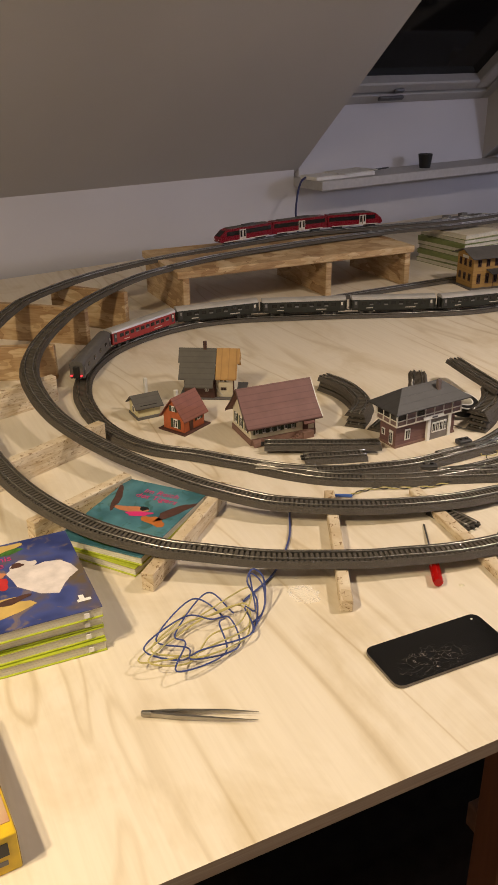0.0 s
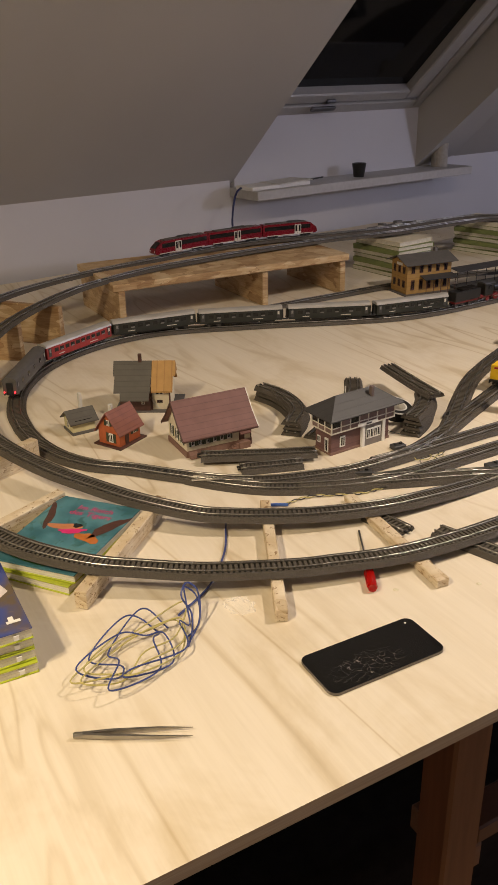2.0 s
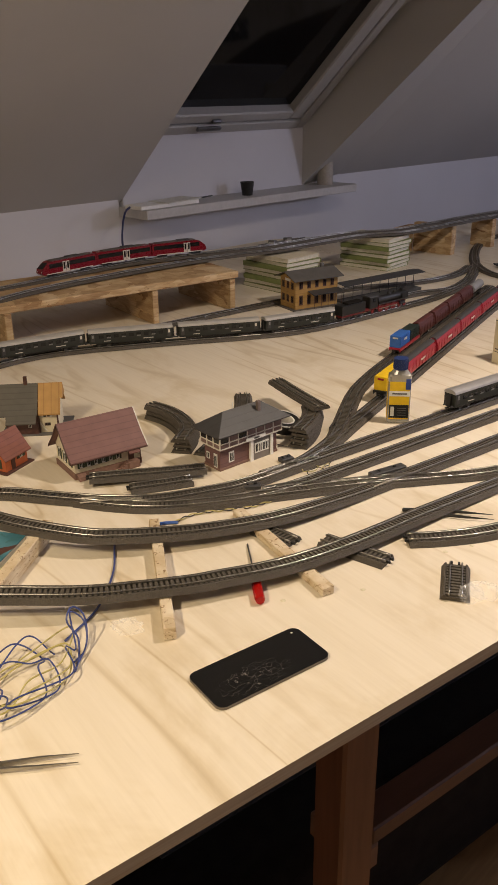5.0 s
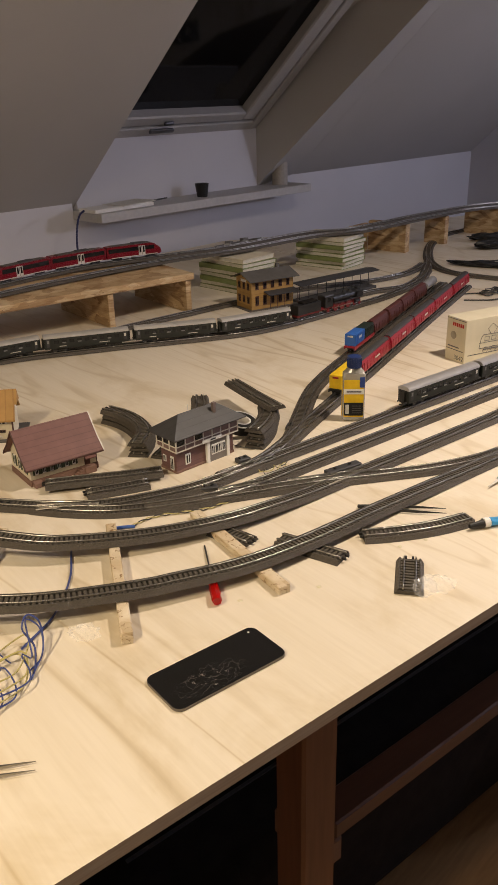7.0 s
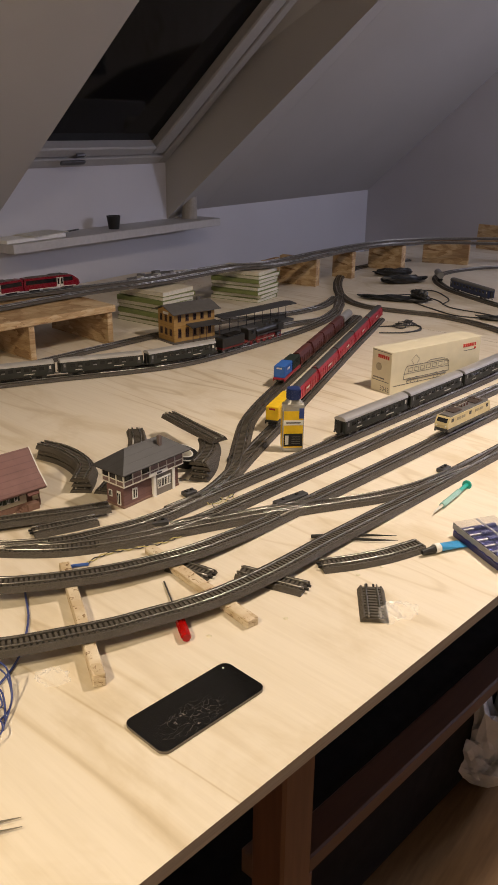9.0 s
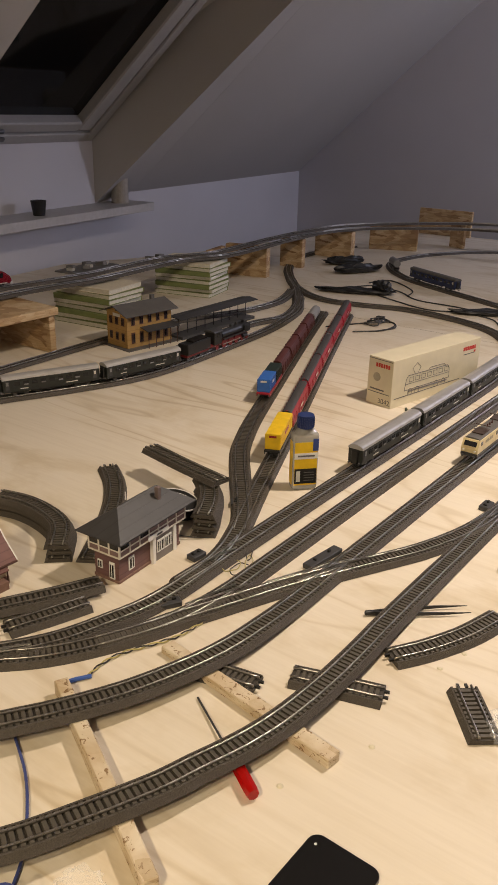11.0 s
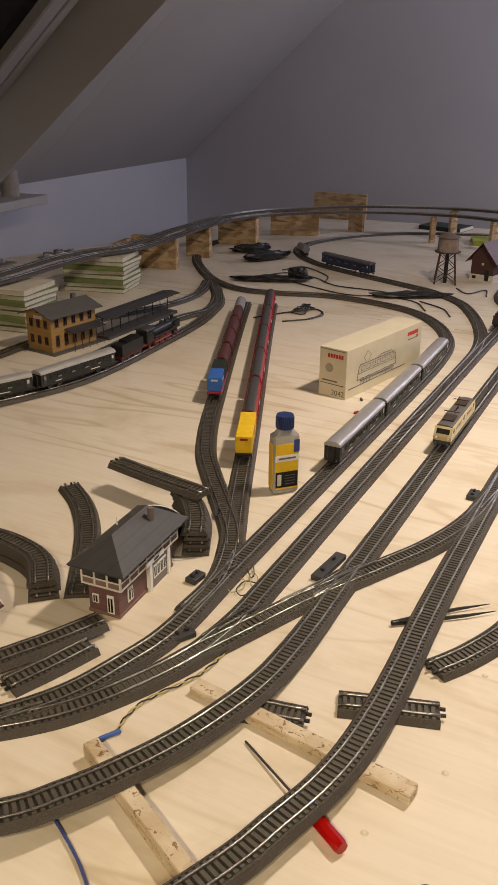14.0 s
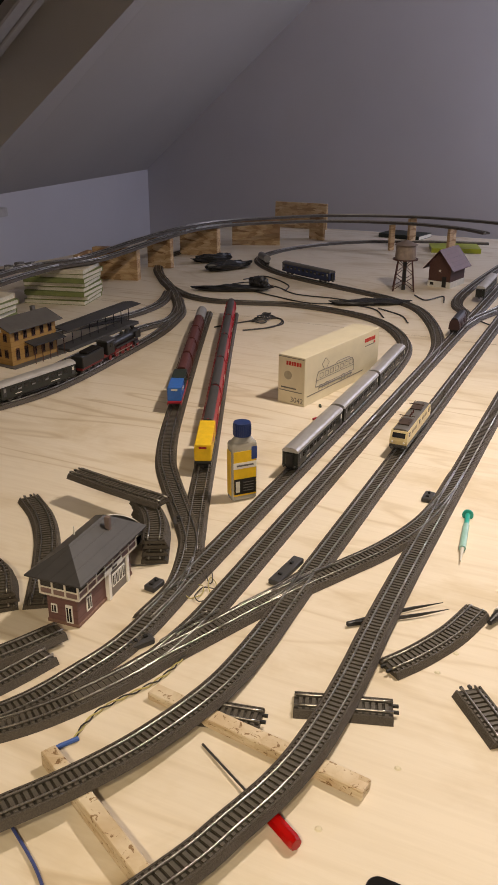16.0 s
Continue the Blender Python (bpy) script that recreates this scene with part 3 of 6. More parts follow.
def point_rail(a, b):
    a, b = Vector((*a, TOP + 0.0123)), Vector((*b, TOP + 0.0123))
    ob = single("point_rail", sweep(B(), [a, (a + b) / 2, b], [(-0.0008, -0.001), (-0.0006, 0.0012), (0.0006, 0.0012), (0.0008, -0.001)]), BRIGHT, Matrix(), "bright worn steel point rail of a turnout", "rail", "point rails")
    return ob


for a, b in (((0.98, 0.856), (1.06, 0.827)), ((0.97, 0.842), (1.06, 0.843)), ((0.99, 0.826), (1.08, 0.827)), ((1.0, 0.862), (1.08, 0.826)), ((1.01, 0.843), (1.09, 0.843)), ((0.95, 0.888), (1.02, 0.858)),
             ((1.03, 0.846), (1.10, 0.81)), ((1.29, 0.734), (1.40, 0.722)), ((1.33, 0.718), (1.42, 0.706)), ((0.95, 0.98), (1.03, 1.0)), ((0.93, 0.99), (1.0, 0.978)), ((0.84, 0.94), (0.92, 0.918)), ((0.86, 0.928), (0.93, 0.905)), ((0.58, 1.092), (0.66, 1.03)), ((0.57, 1.078), (0.65, 1.04))):
    point_rail(a, b)

# ---- rolling stock ----
RAIL = TOP + 0.0106
GLASS_DARK = plain("dark_glazing", (0.015, 0.016, 0.018), 0.12, 0, 0.2)
PALE = plain("pale_panel", (0.62, 0.60, 0.54), 0.5)
WHEEL = plain("wheel_metal", (0.10, 0.10, 0.10), 0.4, 0.7)


def along(nodes, near, shift=0.0, span=0.09):
    """Pose of a vehicle on a line: near a place, then shifted along it."""
    pts = spline(nodes, 0.004)
    i = min(range(len(pts)), key=lambda k: (pts[k].xy - Vector(near)).length) + round(shift / 0.004)
    h = max(1, round(span / 2 / 0.004))
    a, b = pts[max(0, i - h)], pts[min(len(pts) - 1, i + h)]
    d, c = b - a, (a + b) / 2
    return Matrix.Translation((c.x, c.y, c.z + RAIL + 0.0015)) @ Matrix.Rotation(math.atan2(d.y, d.x), 4, "Z") @ Matrix.Rotation(-math.atan2(d.z, d.xy.length), 4, "Y")


def bogie(owner, x, wheels=(-0.013, 0.013), half=0.0085):
    b = part("bogie", box(B(), (abs(wheels[-1] - wheels[0]) + 0.014, 0.020, 0.005), pose(x, 0, 0.0075), 0.001), BLACK, owner, "black bogie frame")
    for w in wheels:
        for s in (-1, 1):
            part("wheel", tube(B(), 0.0052, 0.0052, 0.002, pose(x + w, s * half, 0.0056, 90), 14), WHEEL, b)


def arch(width, low, high, n=8):
    """Outline of a vaulted roof."""
    return [(width / 2 * math.cos(math.pi * k / n), low + (high - low) * math.sin(math.pi * k / n) ** 0.8) for k in range(n + 1)]


def coach(m, long, body, roof, label, windows=8, group="passenger coaches", stripe=None, name="passenger_coach", ends=True):
    """A bogie coach, its length along x, standing on rails at z = 0."""
    c = thing(name, m, label, "model coach", group)
    w = 0.030
    part("body", box(B(), (long - 0.006, w, 0.029), pose(0, 0, 0.0245), 0.001), body, c)
    part("roof", prism(B(), arch(w + 0.0015, 0.0385, 0.0475), -long / 2 + 0.002, long / 2 - 0.002), roof, c, "silver-grey vaulted roof")
    part("underframe", box(B(), (long * 0.42, 0.022, 0.006), pose(0, 0, 0.0085), 0.001), BLACK, c, "black underframe boxes")
    step = (long - 0.05) / windows
    wide = min(0.0125, step * 0.68)
    for s in (-1, 1):
        for k in range(windows):
            x = -long / 2 + 0.025 + step * (k + 0.5)
            f = part("window", box(B(), (wide, 0.0008, 0.0085), pose(x, s * (w / 2 + 0.0002), 0.0285)), GLASS_DARK, c)
            if k % 2 == 1:
                part("blind", box(B(), (wide * 0.8, 0.0006, 0.003), pose(x, s * (w / 2 + 0.0008), 0.0252)), GREYTANK, f)
        for x in (-long / 2 + 0.013, long / 2 - 0.013):
            part("door", box(B(), (0.009, 0.0008, 0.020), pose(x, s * (w / 2 + 0.0002), 0.0265)), DARK, c)
            part("door_window", box(B(), (0.005, 0.0008, 0.008), pose(x, s * (w / 2 + 0.0009), 0.030)), GREYTANK if x < 0 else PALE, c)
        if stripe:
            part("lettering_bar", box(B(), (long * 0.12, 0.0006, 0.0018), pose(long * 0.2, s * (w / 2 + 0.0004), 0.0165)), stripe, c)
            part("lettering_bar", box(B(), (long * 0.08, 0.0006, 0.0018), pose(-long * 0.28, s * (w / 2 + 0.0004), 0.0165)), stripe, c)
    for e in (-1, 1):
        part("gangway", box(B(), (0.006, 0.013, 0.026), pose(e * (long / 2 - 0.001), 0, 0.0235), 0.001), BLACK, c, "black gangway bellows")
        for s in (-1, 1):
            part("buffer", tube(B(), 0.0018, 0.0018, 0.005, pose(e * (long / 2 + 0.0005), s * 0.010, 0.0125, 0, 90), 8), WHEEL, c)
        part("coupling", box(B(), (0.010, 0.004, 0.002), pose(e * (long / 2 + 0.003), 0, 0.0085)), BLACK, c)
        bogie(c, e * (long / 2 - 0.042))
    return c


GREEN = plain("coach_green", (0.015, 0.018, 0.0155), 0.4)
GREYTANK = plain("grey_tank", (0.20, 0.20, 0.20), 0.4)
SILVER = plain("silver_roof", (0.50, 0.485, 0.46), 0.40, 0.35, 0.12, 30)
RED_COACH, BLUE_COACH = plain("coach_red", (0.30, 0.022, 0.022), 0.35), plain("coach_blue", (0.016, 0.028, 0.085), 0.4)
GREYROOF, BROWN = plain("grey_roof", (0.10, 0.095, 0.09), 0.55), plain("oxide_brown", (0.085, 0.022, 0.018), 0.5)
c0 = (0.86, 1.912)
for k in range(4):
    coach(along(LINE_C2, c0, 0.2375 * k, 0.14), 0.228, GREEN, SILVER, "dark green express coach with a silver-grey roof", 9, stripe=PALE)
coach(along(LINE_C2, c0, -0.2375, 0.14), 0.228, RED_COACH, SILVER, "red dining coach with a silver-grey roof", 10, stripe=PALE)
tail = coach(along(LINE_C2, c0, -0.470, 0.13), 0.222, GREYROOF, GREYROOF, "dark grey luggage van with two red tail lamps", 4)
TAIL = Nodes("tail_lamp")
TAIL.bsdf.inputs["Emission Color"].default_value = (1, 0.02, 0.03, 1)
TAIL.bsdf.inputs["Emission Strength"].default_value = 6
TAIL.colour((0.5, 0.01, 0.01))
for s in (-1, 1):
    part("tail_lamp", tube(B(), 0.0016, 0.0016, 0.002, pose(-0.1112, s * 0.011, 0.0165, 0, 90), 10), TAIL.mat, tail, "small lit red tail lamp")
for k, x in enumerate((1.482, 1.733, 1.984)):
    coach(along(LINE_C, (x, 0.985), 0, 0.17), 0.245, GREEN, plain("silver_roof_clean", (0.52, 0.51, 0.50), 0.3, 0.6, 0.1, 40) if k == 0 else bpy.data.materials["silver_roof_clean"], "dark express coach with a shining silver roof", 11, stripe=PALE)
LINE_F = [(3.563, 1.965), (3.39, 1.962), (3.251, 1.887), (3.142, 1.785), (3.069, 1.682), (2.997, 1.541), (2.915, 1.363), (2.846, 1.225)]
coach(along(LINE_F, (3.054, 1.583), 0, 0.19), 0.27, BLUE_COACH, GREYROOF, "dark blue coach standing on the return loop", 10)
coach(pose(3.045, 0.938, RAIL + 0.0015, 0, 0, 0.3), 0.26, GREEN, SILVER, "dark coach with a silver roof beside the water tower", 10)


def tank(m, long, label, body):
    c = thing("tank_wagon", m, label, "model wagon", "freight wagons")
    part("frame", box(B(), (long, 0.022, 0.004), pose(0, 0, 0.012), 0.001), BLACK, c)
    part("barrel", tube(B(), 0.0145, 0.0145, long * 0.92, pose(0, 0, 0.0285, 0, 90), 20), body, c, smooth=False)
    bogie(c, -long * 0.28, (-0.009, 0.009))
    bogie(c, long * 0.28, (-0.009, 0.009))


tank(along(LINE_F, (3.229, 1.864), 0, 0.06), 0.10, "grey tank wagon on the return loop", GREYTANK)

# steam locomotive and tender
def steam_loco(m):
    c = thing("steam_locomotive", m, "black steam locomotive with red wheels and frames", "model locomotive")
    red = plain("wheel_red", (0.17, 0.010, 0.010), 0.45)
    part("frame", box(B(), (0.165, 0.020, 0.007), pose(0, 0, 0.0135), 0.001), red, c, "red frame")
    part("boiler", tube(B(), 0.0115, 0.0115, 0.115, pose(0.028, 0, 0.031, 0, 90), 20), BLACK, c)
    part("smokebox_door", tube(B(), 0.0105, 0.008, 0.004, pose(0.0875, 0, 0.031, 0, 90), 20), DARK, c)
    part("chimney", tube(B(), 0.004, 0.005, 0.009, pose(0.072, 0, 0.045), 12), BLACK, c)
    for x in (0.022, 0.045):
        part("dome", tube(B(), 0.006, 0.004, 0.007, pose(x, 0, 0.0445), 12), BLACK, c)
    part("cab", box(B(), (0.032, 0.030, 0.032), pose(-0.052, 0, 0.031), 0.0015), BLACK, c)
    part("cab_roof", prism(B(), arch(0.033, 0.046, 0.051), -0.071, -0.034), DARK, c)
    for s in (-1, 1):
        part("running_board", box(B(), (0.115, 0.005, 0.0015), pose(0.028, s * 0.0135, 0.022)), DARK, c)
        part("smoke_deflector", box(B(), (0.025, 0.001, 0.018), pose(0.073, s * 0.0145, 0.032), 0.0003), BLACK, c)
        part("cylinder", tube(B(), 0.005, 0.005, 0.018, pose(0.062, s * 0.0125, 0.0125, 0, 90), 12), BLACK, c)
        part("connecting_rod", box(B(), (0.075, 0.001, 0.002), pose(0.008, s * 0.0125, 0.0095)), STEEL, c)
        part("cab_window", box(B(), (0.010, 0.0008, 0.009), pose(-0.052, s * 0.0152, 0.037)), GLASS_DARK, c)
        for x in (-0.022, 0.004, 0.030):
            part("driving_wheel", tube(B(), 0.0098, 0.0098, 0.002, pose(x, s * 0.010, 0.0095, 90), 20), red, c, "red spoked driving wheel")
        for x in (0.055, 0.076, -0.052):
            part("carrying_wheel", tube(B(), 0.0055, 0.0055, 0.002, pose(x, s * 0.010, 0.0055, 90), 14), red, c)
    t = thing("tender", m @ pose(-0.128, 0, 0), "black tender coupled behind the steam locomotive", "model tender")
    part("body", box(B(), (0.088, 0.030, 0.026), pose(0, 0, 0.0275), 0.0015), BLACK, t)
    part("coal_load", box(B(), (0.055, 0.022, 0.008), pose(0.008, 0, 0.042), 0.003, 2), FABRIC, t, "heap of black coal")
    part("frame", box(B(), (0.084, 0.022, 0.006), pose(0, 0, 0.0115), 0.001), red, t, "red frame")
    bogie(t, -0.024, (-0.011, 0.011))
    bogie(t, 0.024, (-0.011, 0.011))


steam_loco(along(LINE_C2, c0, 0.2375 * 4 + 0.10, 0.10) @ Matrix.Diagonal((1.15, 1.1, 1.1, 1)))

# cream electric locomotive
def electric_loco(m):
    c = thing("electric_locomotive", m, "cream electric locomotive with two folded pantographs", "model locomotive")
    cream = plain("cream_paint", (0.60, 0.50, 0.27), 0.35)
    side = [(-0.092, 0.0135), (0.092, 0.0135), (0.094, 0.026), (0.086, 0.0425), (-0.086, 0.0425), (-0.094, 0.026)]
    part("body", prism(B(), side, -0.0165, 0.0165, axis="y"), cream, c)
    part("skirt", box(B(), (0.186, 0.0335, 0.008), pose(0, 0, 0.0145), 0.001), DARK, c, "dark grey lower body band")
    part("roof", prism(B(), arch(0.030, 0.042, 0.046), -0.084, 0.084), GREYROOF, c, "dark roof with equipment")
    for e in (-1, 1):
        part("windscreen", box(B(), (0.0015, 0.024, 0.0095), pose(e * 0.0905, 0, 0.0352, 0, -e * 27, 0)), GLASS_DARK, c)
        for s in (-1, 1):
            part("headlamp", tube(B(), 0.0018, 0.0018, 0.002, pose(e * 0.0945, s * 0.011, 0.023, 0, 90), 10), WHITE, c)
            part("buffer", tube(B(), 0.0022, 0.0022, 0.006, pose(e * 0.097, s * 0.0105, 0.0125, 0, 90), 8), WHEEL, c)
        bm = B()
        for s in (-1, 1):
            wire(bm, [Vector((e * 0.03, s * 0.010, 0.0475)), Vector((e * 0.062, s * 0.009, 0.0535)), Vector((e * 0.035, s * 0.008, 0.0555))], 0.0007, 5)
        wire(bm, [Vector((e * 0.036, -0.015, 0.0557)), Vector((e * 0.036, 0.015, 0.0557))], 0.0009, 5)
        box(bm, (0.034, 0.022, 0.0015), pose(e * 0.046, 0, 0.0475))
        part("pantograph", bm, plain("pantograph_iron", (0.10, 0.07, 0.055), 0.5, 0.6), c, "folded brown pantograph")
        bogie(c, e * 0.052, (-0.015, 0.015))
    for s in (-1, 1):
        for x in (-0.05, -0.03, 0.03, 0.05):
            part("side_grille", box(B(), (0.015, 0.0008, 0.006), pose(x, s * 0.0167, 0.0335)), plain("grille", (0.30, 0.26, 0.17), 0.5) if x == -0.05 and s == -1 else bpy.data.materials["grille"], c)
        for x in (-0.076, 0.0, 0.076):
            part("side_window", box(B(), (0.009, 0.0008, 0.0075), pose(x, s * 0.0167, 0.0345)), GLASS_DARK, c)
    for x in (-0.012, 0.0, 0.012):
        part("insulator", tube(B(), 0.002, 0.001, 0.006, pose(x, 0, 0.0485), 8), BROWN, c)


electric_loco(pose(1.618, 0.835, RAIL + 0.002, 0, 0, 0))

# freight trains on the two sidings
LINE_1 = [(1.10, 1.042), (1.17, 1.098), (1.24, 1.155), (1.31, 1.208), (1.38, 1.248), (1.46, 1.288), (1.6, 1.351), (2.0, 1.527), (2.47, 1.735)]
LINE_2 = [(1.09, 1.033), (1.2, 1.083), (1.45, 1.192), (2.0, 1.435), (2.5, 1.655)]


def flat(m, long, label, deck):
    c = thing("flat_wagon", m, label, "model wagon", "freight wagons")
    part("deck", box(B(), (long, 0.029, 0.005), pose(0, 0, 0.0145), 0.0008), deck, c)
    for s in (-1, 1):
        part("side_sill", box(B(), (long, 0.0015, 0.007), pose(0, s * 0.0145, 0.012)), deck, c)
    for e in (-1, 1):
        part("coupling", box(B(), (0.008, 0.004, 0.002), pose(e * (long / 2 + 0.003), 0, 0.0085)), BLACK, c)
        bogie(c, e * long * 0.33, (-0.009, 0.009))
    return c


def container(m, long, colour, label, high=0.030, bars=None):
    c = thing("container", m, label, "shipping container", "containers")
    part("shell", box(B(), (long, 0.0285, high), pose(0, 0, high / 2), 0.0006), colour, c)
    n = int(long / 0.006)
    for s in (-1, 1):
        bm = B()
        box(bm, (long * 0.98, 0.0006, high * 0.9), pose(0, s * 0.0144, high / 2))
        for k in range(n):
            box(bm, (0.003, 0.0008, high * 0.86), pose(-long / 2 + (k + 0.5) * long / n, s * 0.0148, high / 2))
        part("corrugation", bm, colour, c, "fine upright ribs")
    if bars:
        for s in (-1, 1):
            part("lettering_bar", box(B(), (long * 0.3, 0.0008, high * 0.2), pose(0, s * 0.0152, high * 0.62)), bars, c)
        for e in (-1, 1):
            part("lettering_bar", box(B(), (0.0008, 0.014, high * 0.13), pose(e * (long / 2 + 0.0002), 0, high * 0.82)), bars, c)


RED = plain("signal_red", (0.32, 0.010, 0.026), 0.38)
YELLOW, BLUE = plain("bright_yellow", (0.80, 0.52, 0.015), 0.4), plain("bright_blue", (0.03, 0.13, 0.46), 0.42)
DGREEN = plain("dark_green", (0.015, 0.025, 0.018), 0.45)
m1 = along(LINE_1, (1.626, 1.363), 0, 0.10)
flat(m1, 0.150, "red flat wagon carrying two containers", RED)
container(m1 @ pose(-0.038, 0, 0.0172), 0.068, BLUE, "bright blue container on a red flat wagon", 0.030, PALE)
container(m1 @ pose(0.036, 0, 0.0172), 0.066, DGREEN, "dark green container on a red flat wagon", 0.028)


def van(m, long, body, roof, label, bars=None, group="freight wagons"):
    """A covered wagon with a vaulted roof and ribbed sides."""
    c = thing("covered_wagon", m, label, "model wagon", group)
    part("body", prism(B(), arch(0.0295, 0.0125, 0.0450), -long / 2 + 0.002, long / 2 - 0.002), body, c)
    part("roof", prism(B(), arch(0.0195, 0.0405, 0.0464), -long / 2 + 0.002, long / 2 - 0.002), roof, c)
    part("underframe", box(B(), (long - 0.006, 0.024, 0.004), pose(0, 0, 0.0105), 0.0006), BLACK, c)
    for e in (-1, 1):
        part("end_rib", prism(B(), arch(0.0315, 0.0125, 0.0468), e * (long / 2 - 0.0035) - 0.0012, e * (long / 2 - 0.0035) + 0.0012), body, c)
        part("coupling", box(B(), (0.008, 0.004, 0.002), pose(e * (long / 2 + 0.002), 0, 0.0085)), BLACK, c)
        bogie(c, e * long * 0.32, (-0.010, 0.010))
    n = int(long / 0.022)
    for s in (-1, 1):
        for k in range(n):
            part("side_rib", box(B(), (0.0014, 0.001, 0.022), pose(-long / 2 + (k + 0.5) * long / n, s * 0.0148, 0.0245)), body, c)
        if bars:
            part("lettering_bar", box(B(), (long * 0.15, 0.0008, 0.004), pose(0, s * 0.0154, 0.027)), bars, c)


for k in range(4):
    van(along(LINE_1, (1.626, 1.363), 0.142 + 0.128 * k, 0.09), 0.122, BROWN, BROWN, "dark oxide-brown goods wagon in a freight train")
tank(along(LINE_1, (1.626, 1.363), 0.142 + 0.128 * 4, 0.07), 0.118, "grey tank wagon at the end of a freight train", plain("silver_tank", (0.34, 0.34, 0.34), 0.4, 0.3))
m2 = along(LINE_2, (1.36, 1.1525), 0, 0.10)
flat(m2, 0.128, "low dark wagon under a yellow container", BLACK)
container(m2 @ pose(0.0, 0, 0.0172), 0.122, YELLOW, "bright yellow container with ribbed sides", 0.031, RED)
GREYVAN = plain("slate_roof", (0.052, 0.05, 0.05), 0.5)
for k in range(5):
    van(along(LINE_2, (1.36, 1.1525), 0.178 + 0.213 * k, 0.13), 0.207, RED, GREYVAN, "long red sliding-wall wagon with a dark grey roof", PALE)
van(pose(2.495, 0.924, RAIL + 0.0015, 0, 0, 1), 0.12, plain("dark_maroon", (0.035, 0.014, 0.014), 0.5), BLACK, "small dark goods wagon before the turnout")


# red diesel railcar of three joined cars
def railcar(nodes, near):
    c = thing("railcar", Matrix(), "modern red three-car railcar with dark window band", "model railcar")
    red = plain("railcar_red", (0.18, 0.005, 0.014), 0.25)
    shine = plain("railcar_black", (0.012, 0.011, 0.013), 0.15)
    w = 0.0325
    for k in (-1, 0, 1):
        m = along(nodes, near, 0.202 * k, 0.14)
        long = 0.196
        a, b = -long / 2, long / 2
        if k == 0:
            side = [(a, 0.008), (b, 0.008), (b, 0.040), (b - 0.004, 0.0445), (a + 0.004, 0.0445), (a, 0.040)]
        else:
            side = [(a, 0.008), (b - 0.006, 0.008), (b, 0.014), (b - 0.004, 0.026), (b - 0.024, 0.041), (b - 0.036, 0.0445), (a + 0.004, 0.0445), (a, 0.040)]
        if k == -1:
            side = [(-x, z) for x, z in side][::-1]
        car = part("car_body", prism(B(), side, -w / 2, w / 2, axis="y"), red, c, "glossy red car body")
        car.matrix_basis = m
        lo, hi = (a + 0.006, b - (0.026 if k else 0.006))
        if k == -1:
            lo, hi = a + 0.026, b - 0.006
        for s in (-1, 1):
            part("window_band", box(B(), (hi - lo, 0.0008, 0.0125), pose((lo + hi) / 2, s * (w / 2 + 0.0002), 0.0315)), shine, car, "black glossy window band")
            part("skirt_stripe", box(B(), (long - 0.03, 0.0006, 0.0022), pose(0, s * (w / 2 + 0.0003), 0.0095)), PALE, car, "pale grey stripe")
            for x in ((0.0, 0.0125) if k == 0 else (0.02 * k, 0.02 * k + 0.0125)):
                part("door", box(B(), (0.0105, 0.001, 0.029), pose(x, s * (w / 2 + 0.0005), 0.025)), PALE, car, "pale double door leaf")
                part("door_pane", box(B(), (0.0058, 0.0008, 0.019), pose(x, s * (w / 2 + 0.0013), 0.0275)), shine, car)
        part("roof_panel", box(B(), (long * 0.72, w * 0.72, 0.0025), pose(-0.01 * k, 0, 0.0455), 0.0008), GREYROOF, car, "dark grey roof")
        part("roof_unit", box(B(), (0.045, w * 0.55, 0.004), pose(0.02, 0, 0.0475), 0.001), DARK, car)
        if k:
            nose = B()
            quad(nose, *(Vector((k * (b - 0.0035 + 0.0006), s * (w / 2 - 0.003), 0.0265)) for s in (-1, 1)), *(Vector((k * (b - 0.0235 + 0.0006), s * (w / 2 - 0.004), 0.0412)) for s in (1, -1)))
            part("windscreen", nose, shine, car)
            for s in (-1, 1):
                part("headlamp", tube(B(), 0.0016, 0.0016, 0.002, pose(k * (b - 0.001), s * 0.011, 0.0175, 0, 90), 10), WHITE, car)
        for e in (-0.06, 0.06):
            part("bogie", box(B(), (0.034, 0.022, 0.007), pose(e, 0, 0.0058), 0.001), BLACK, car)
        if k < 1:
            part("gangway", box(B(), (0.010, 0.024, 0.030), pose(b + 0.003, 0, 0.026), 0.001), BLACK, car)


railcar(LINE_A[::-1], (1.30, 2.273))

# ---- buildings ----


def gable_house(name, m, size, wall_h, ridge_h, over, walls, roof, label, plinth=None):
    """A small house, base corner at the origin, ridge along x: plinth, walls, roof of two slopes."""
    lx, ly = size
    h = thing(name, m, label, "model house", "model houses")
    if plinth:
        part("plinth", box(B(), (lx + 0.004, ly + 0.004, plinth[0]), pose(lx / 2, ly / 2, plinth[0] / 2), 0.0006), plinth[1], h)
    part("wall_shell", prism(B(), [(0, 0.001), (ly, 0.001), (ly, wall_h), (ly / 2, ridge_h - 0.002), (0, wall_h)], 0, lx), walls, h)
    rise = (ridge_h - wall_h) / (ly / 2)
    low = wall_h - rise * over
    for s in (-1, 1):
        a, b = (ly / 2, ridge_h + 0.002), (ly / 2 + s * (ly / 2 + over), low + 0.002)
        part("roof_slope", prism(B(), [a, b, (b[0], b[1] - 0.002), (a[0], a[1] - 0.0024)], -over, lx + over), roof, h)
    return h


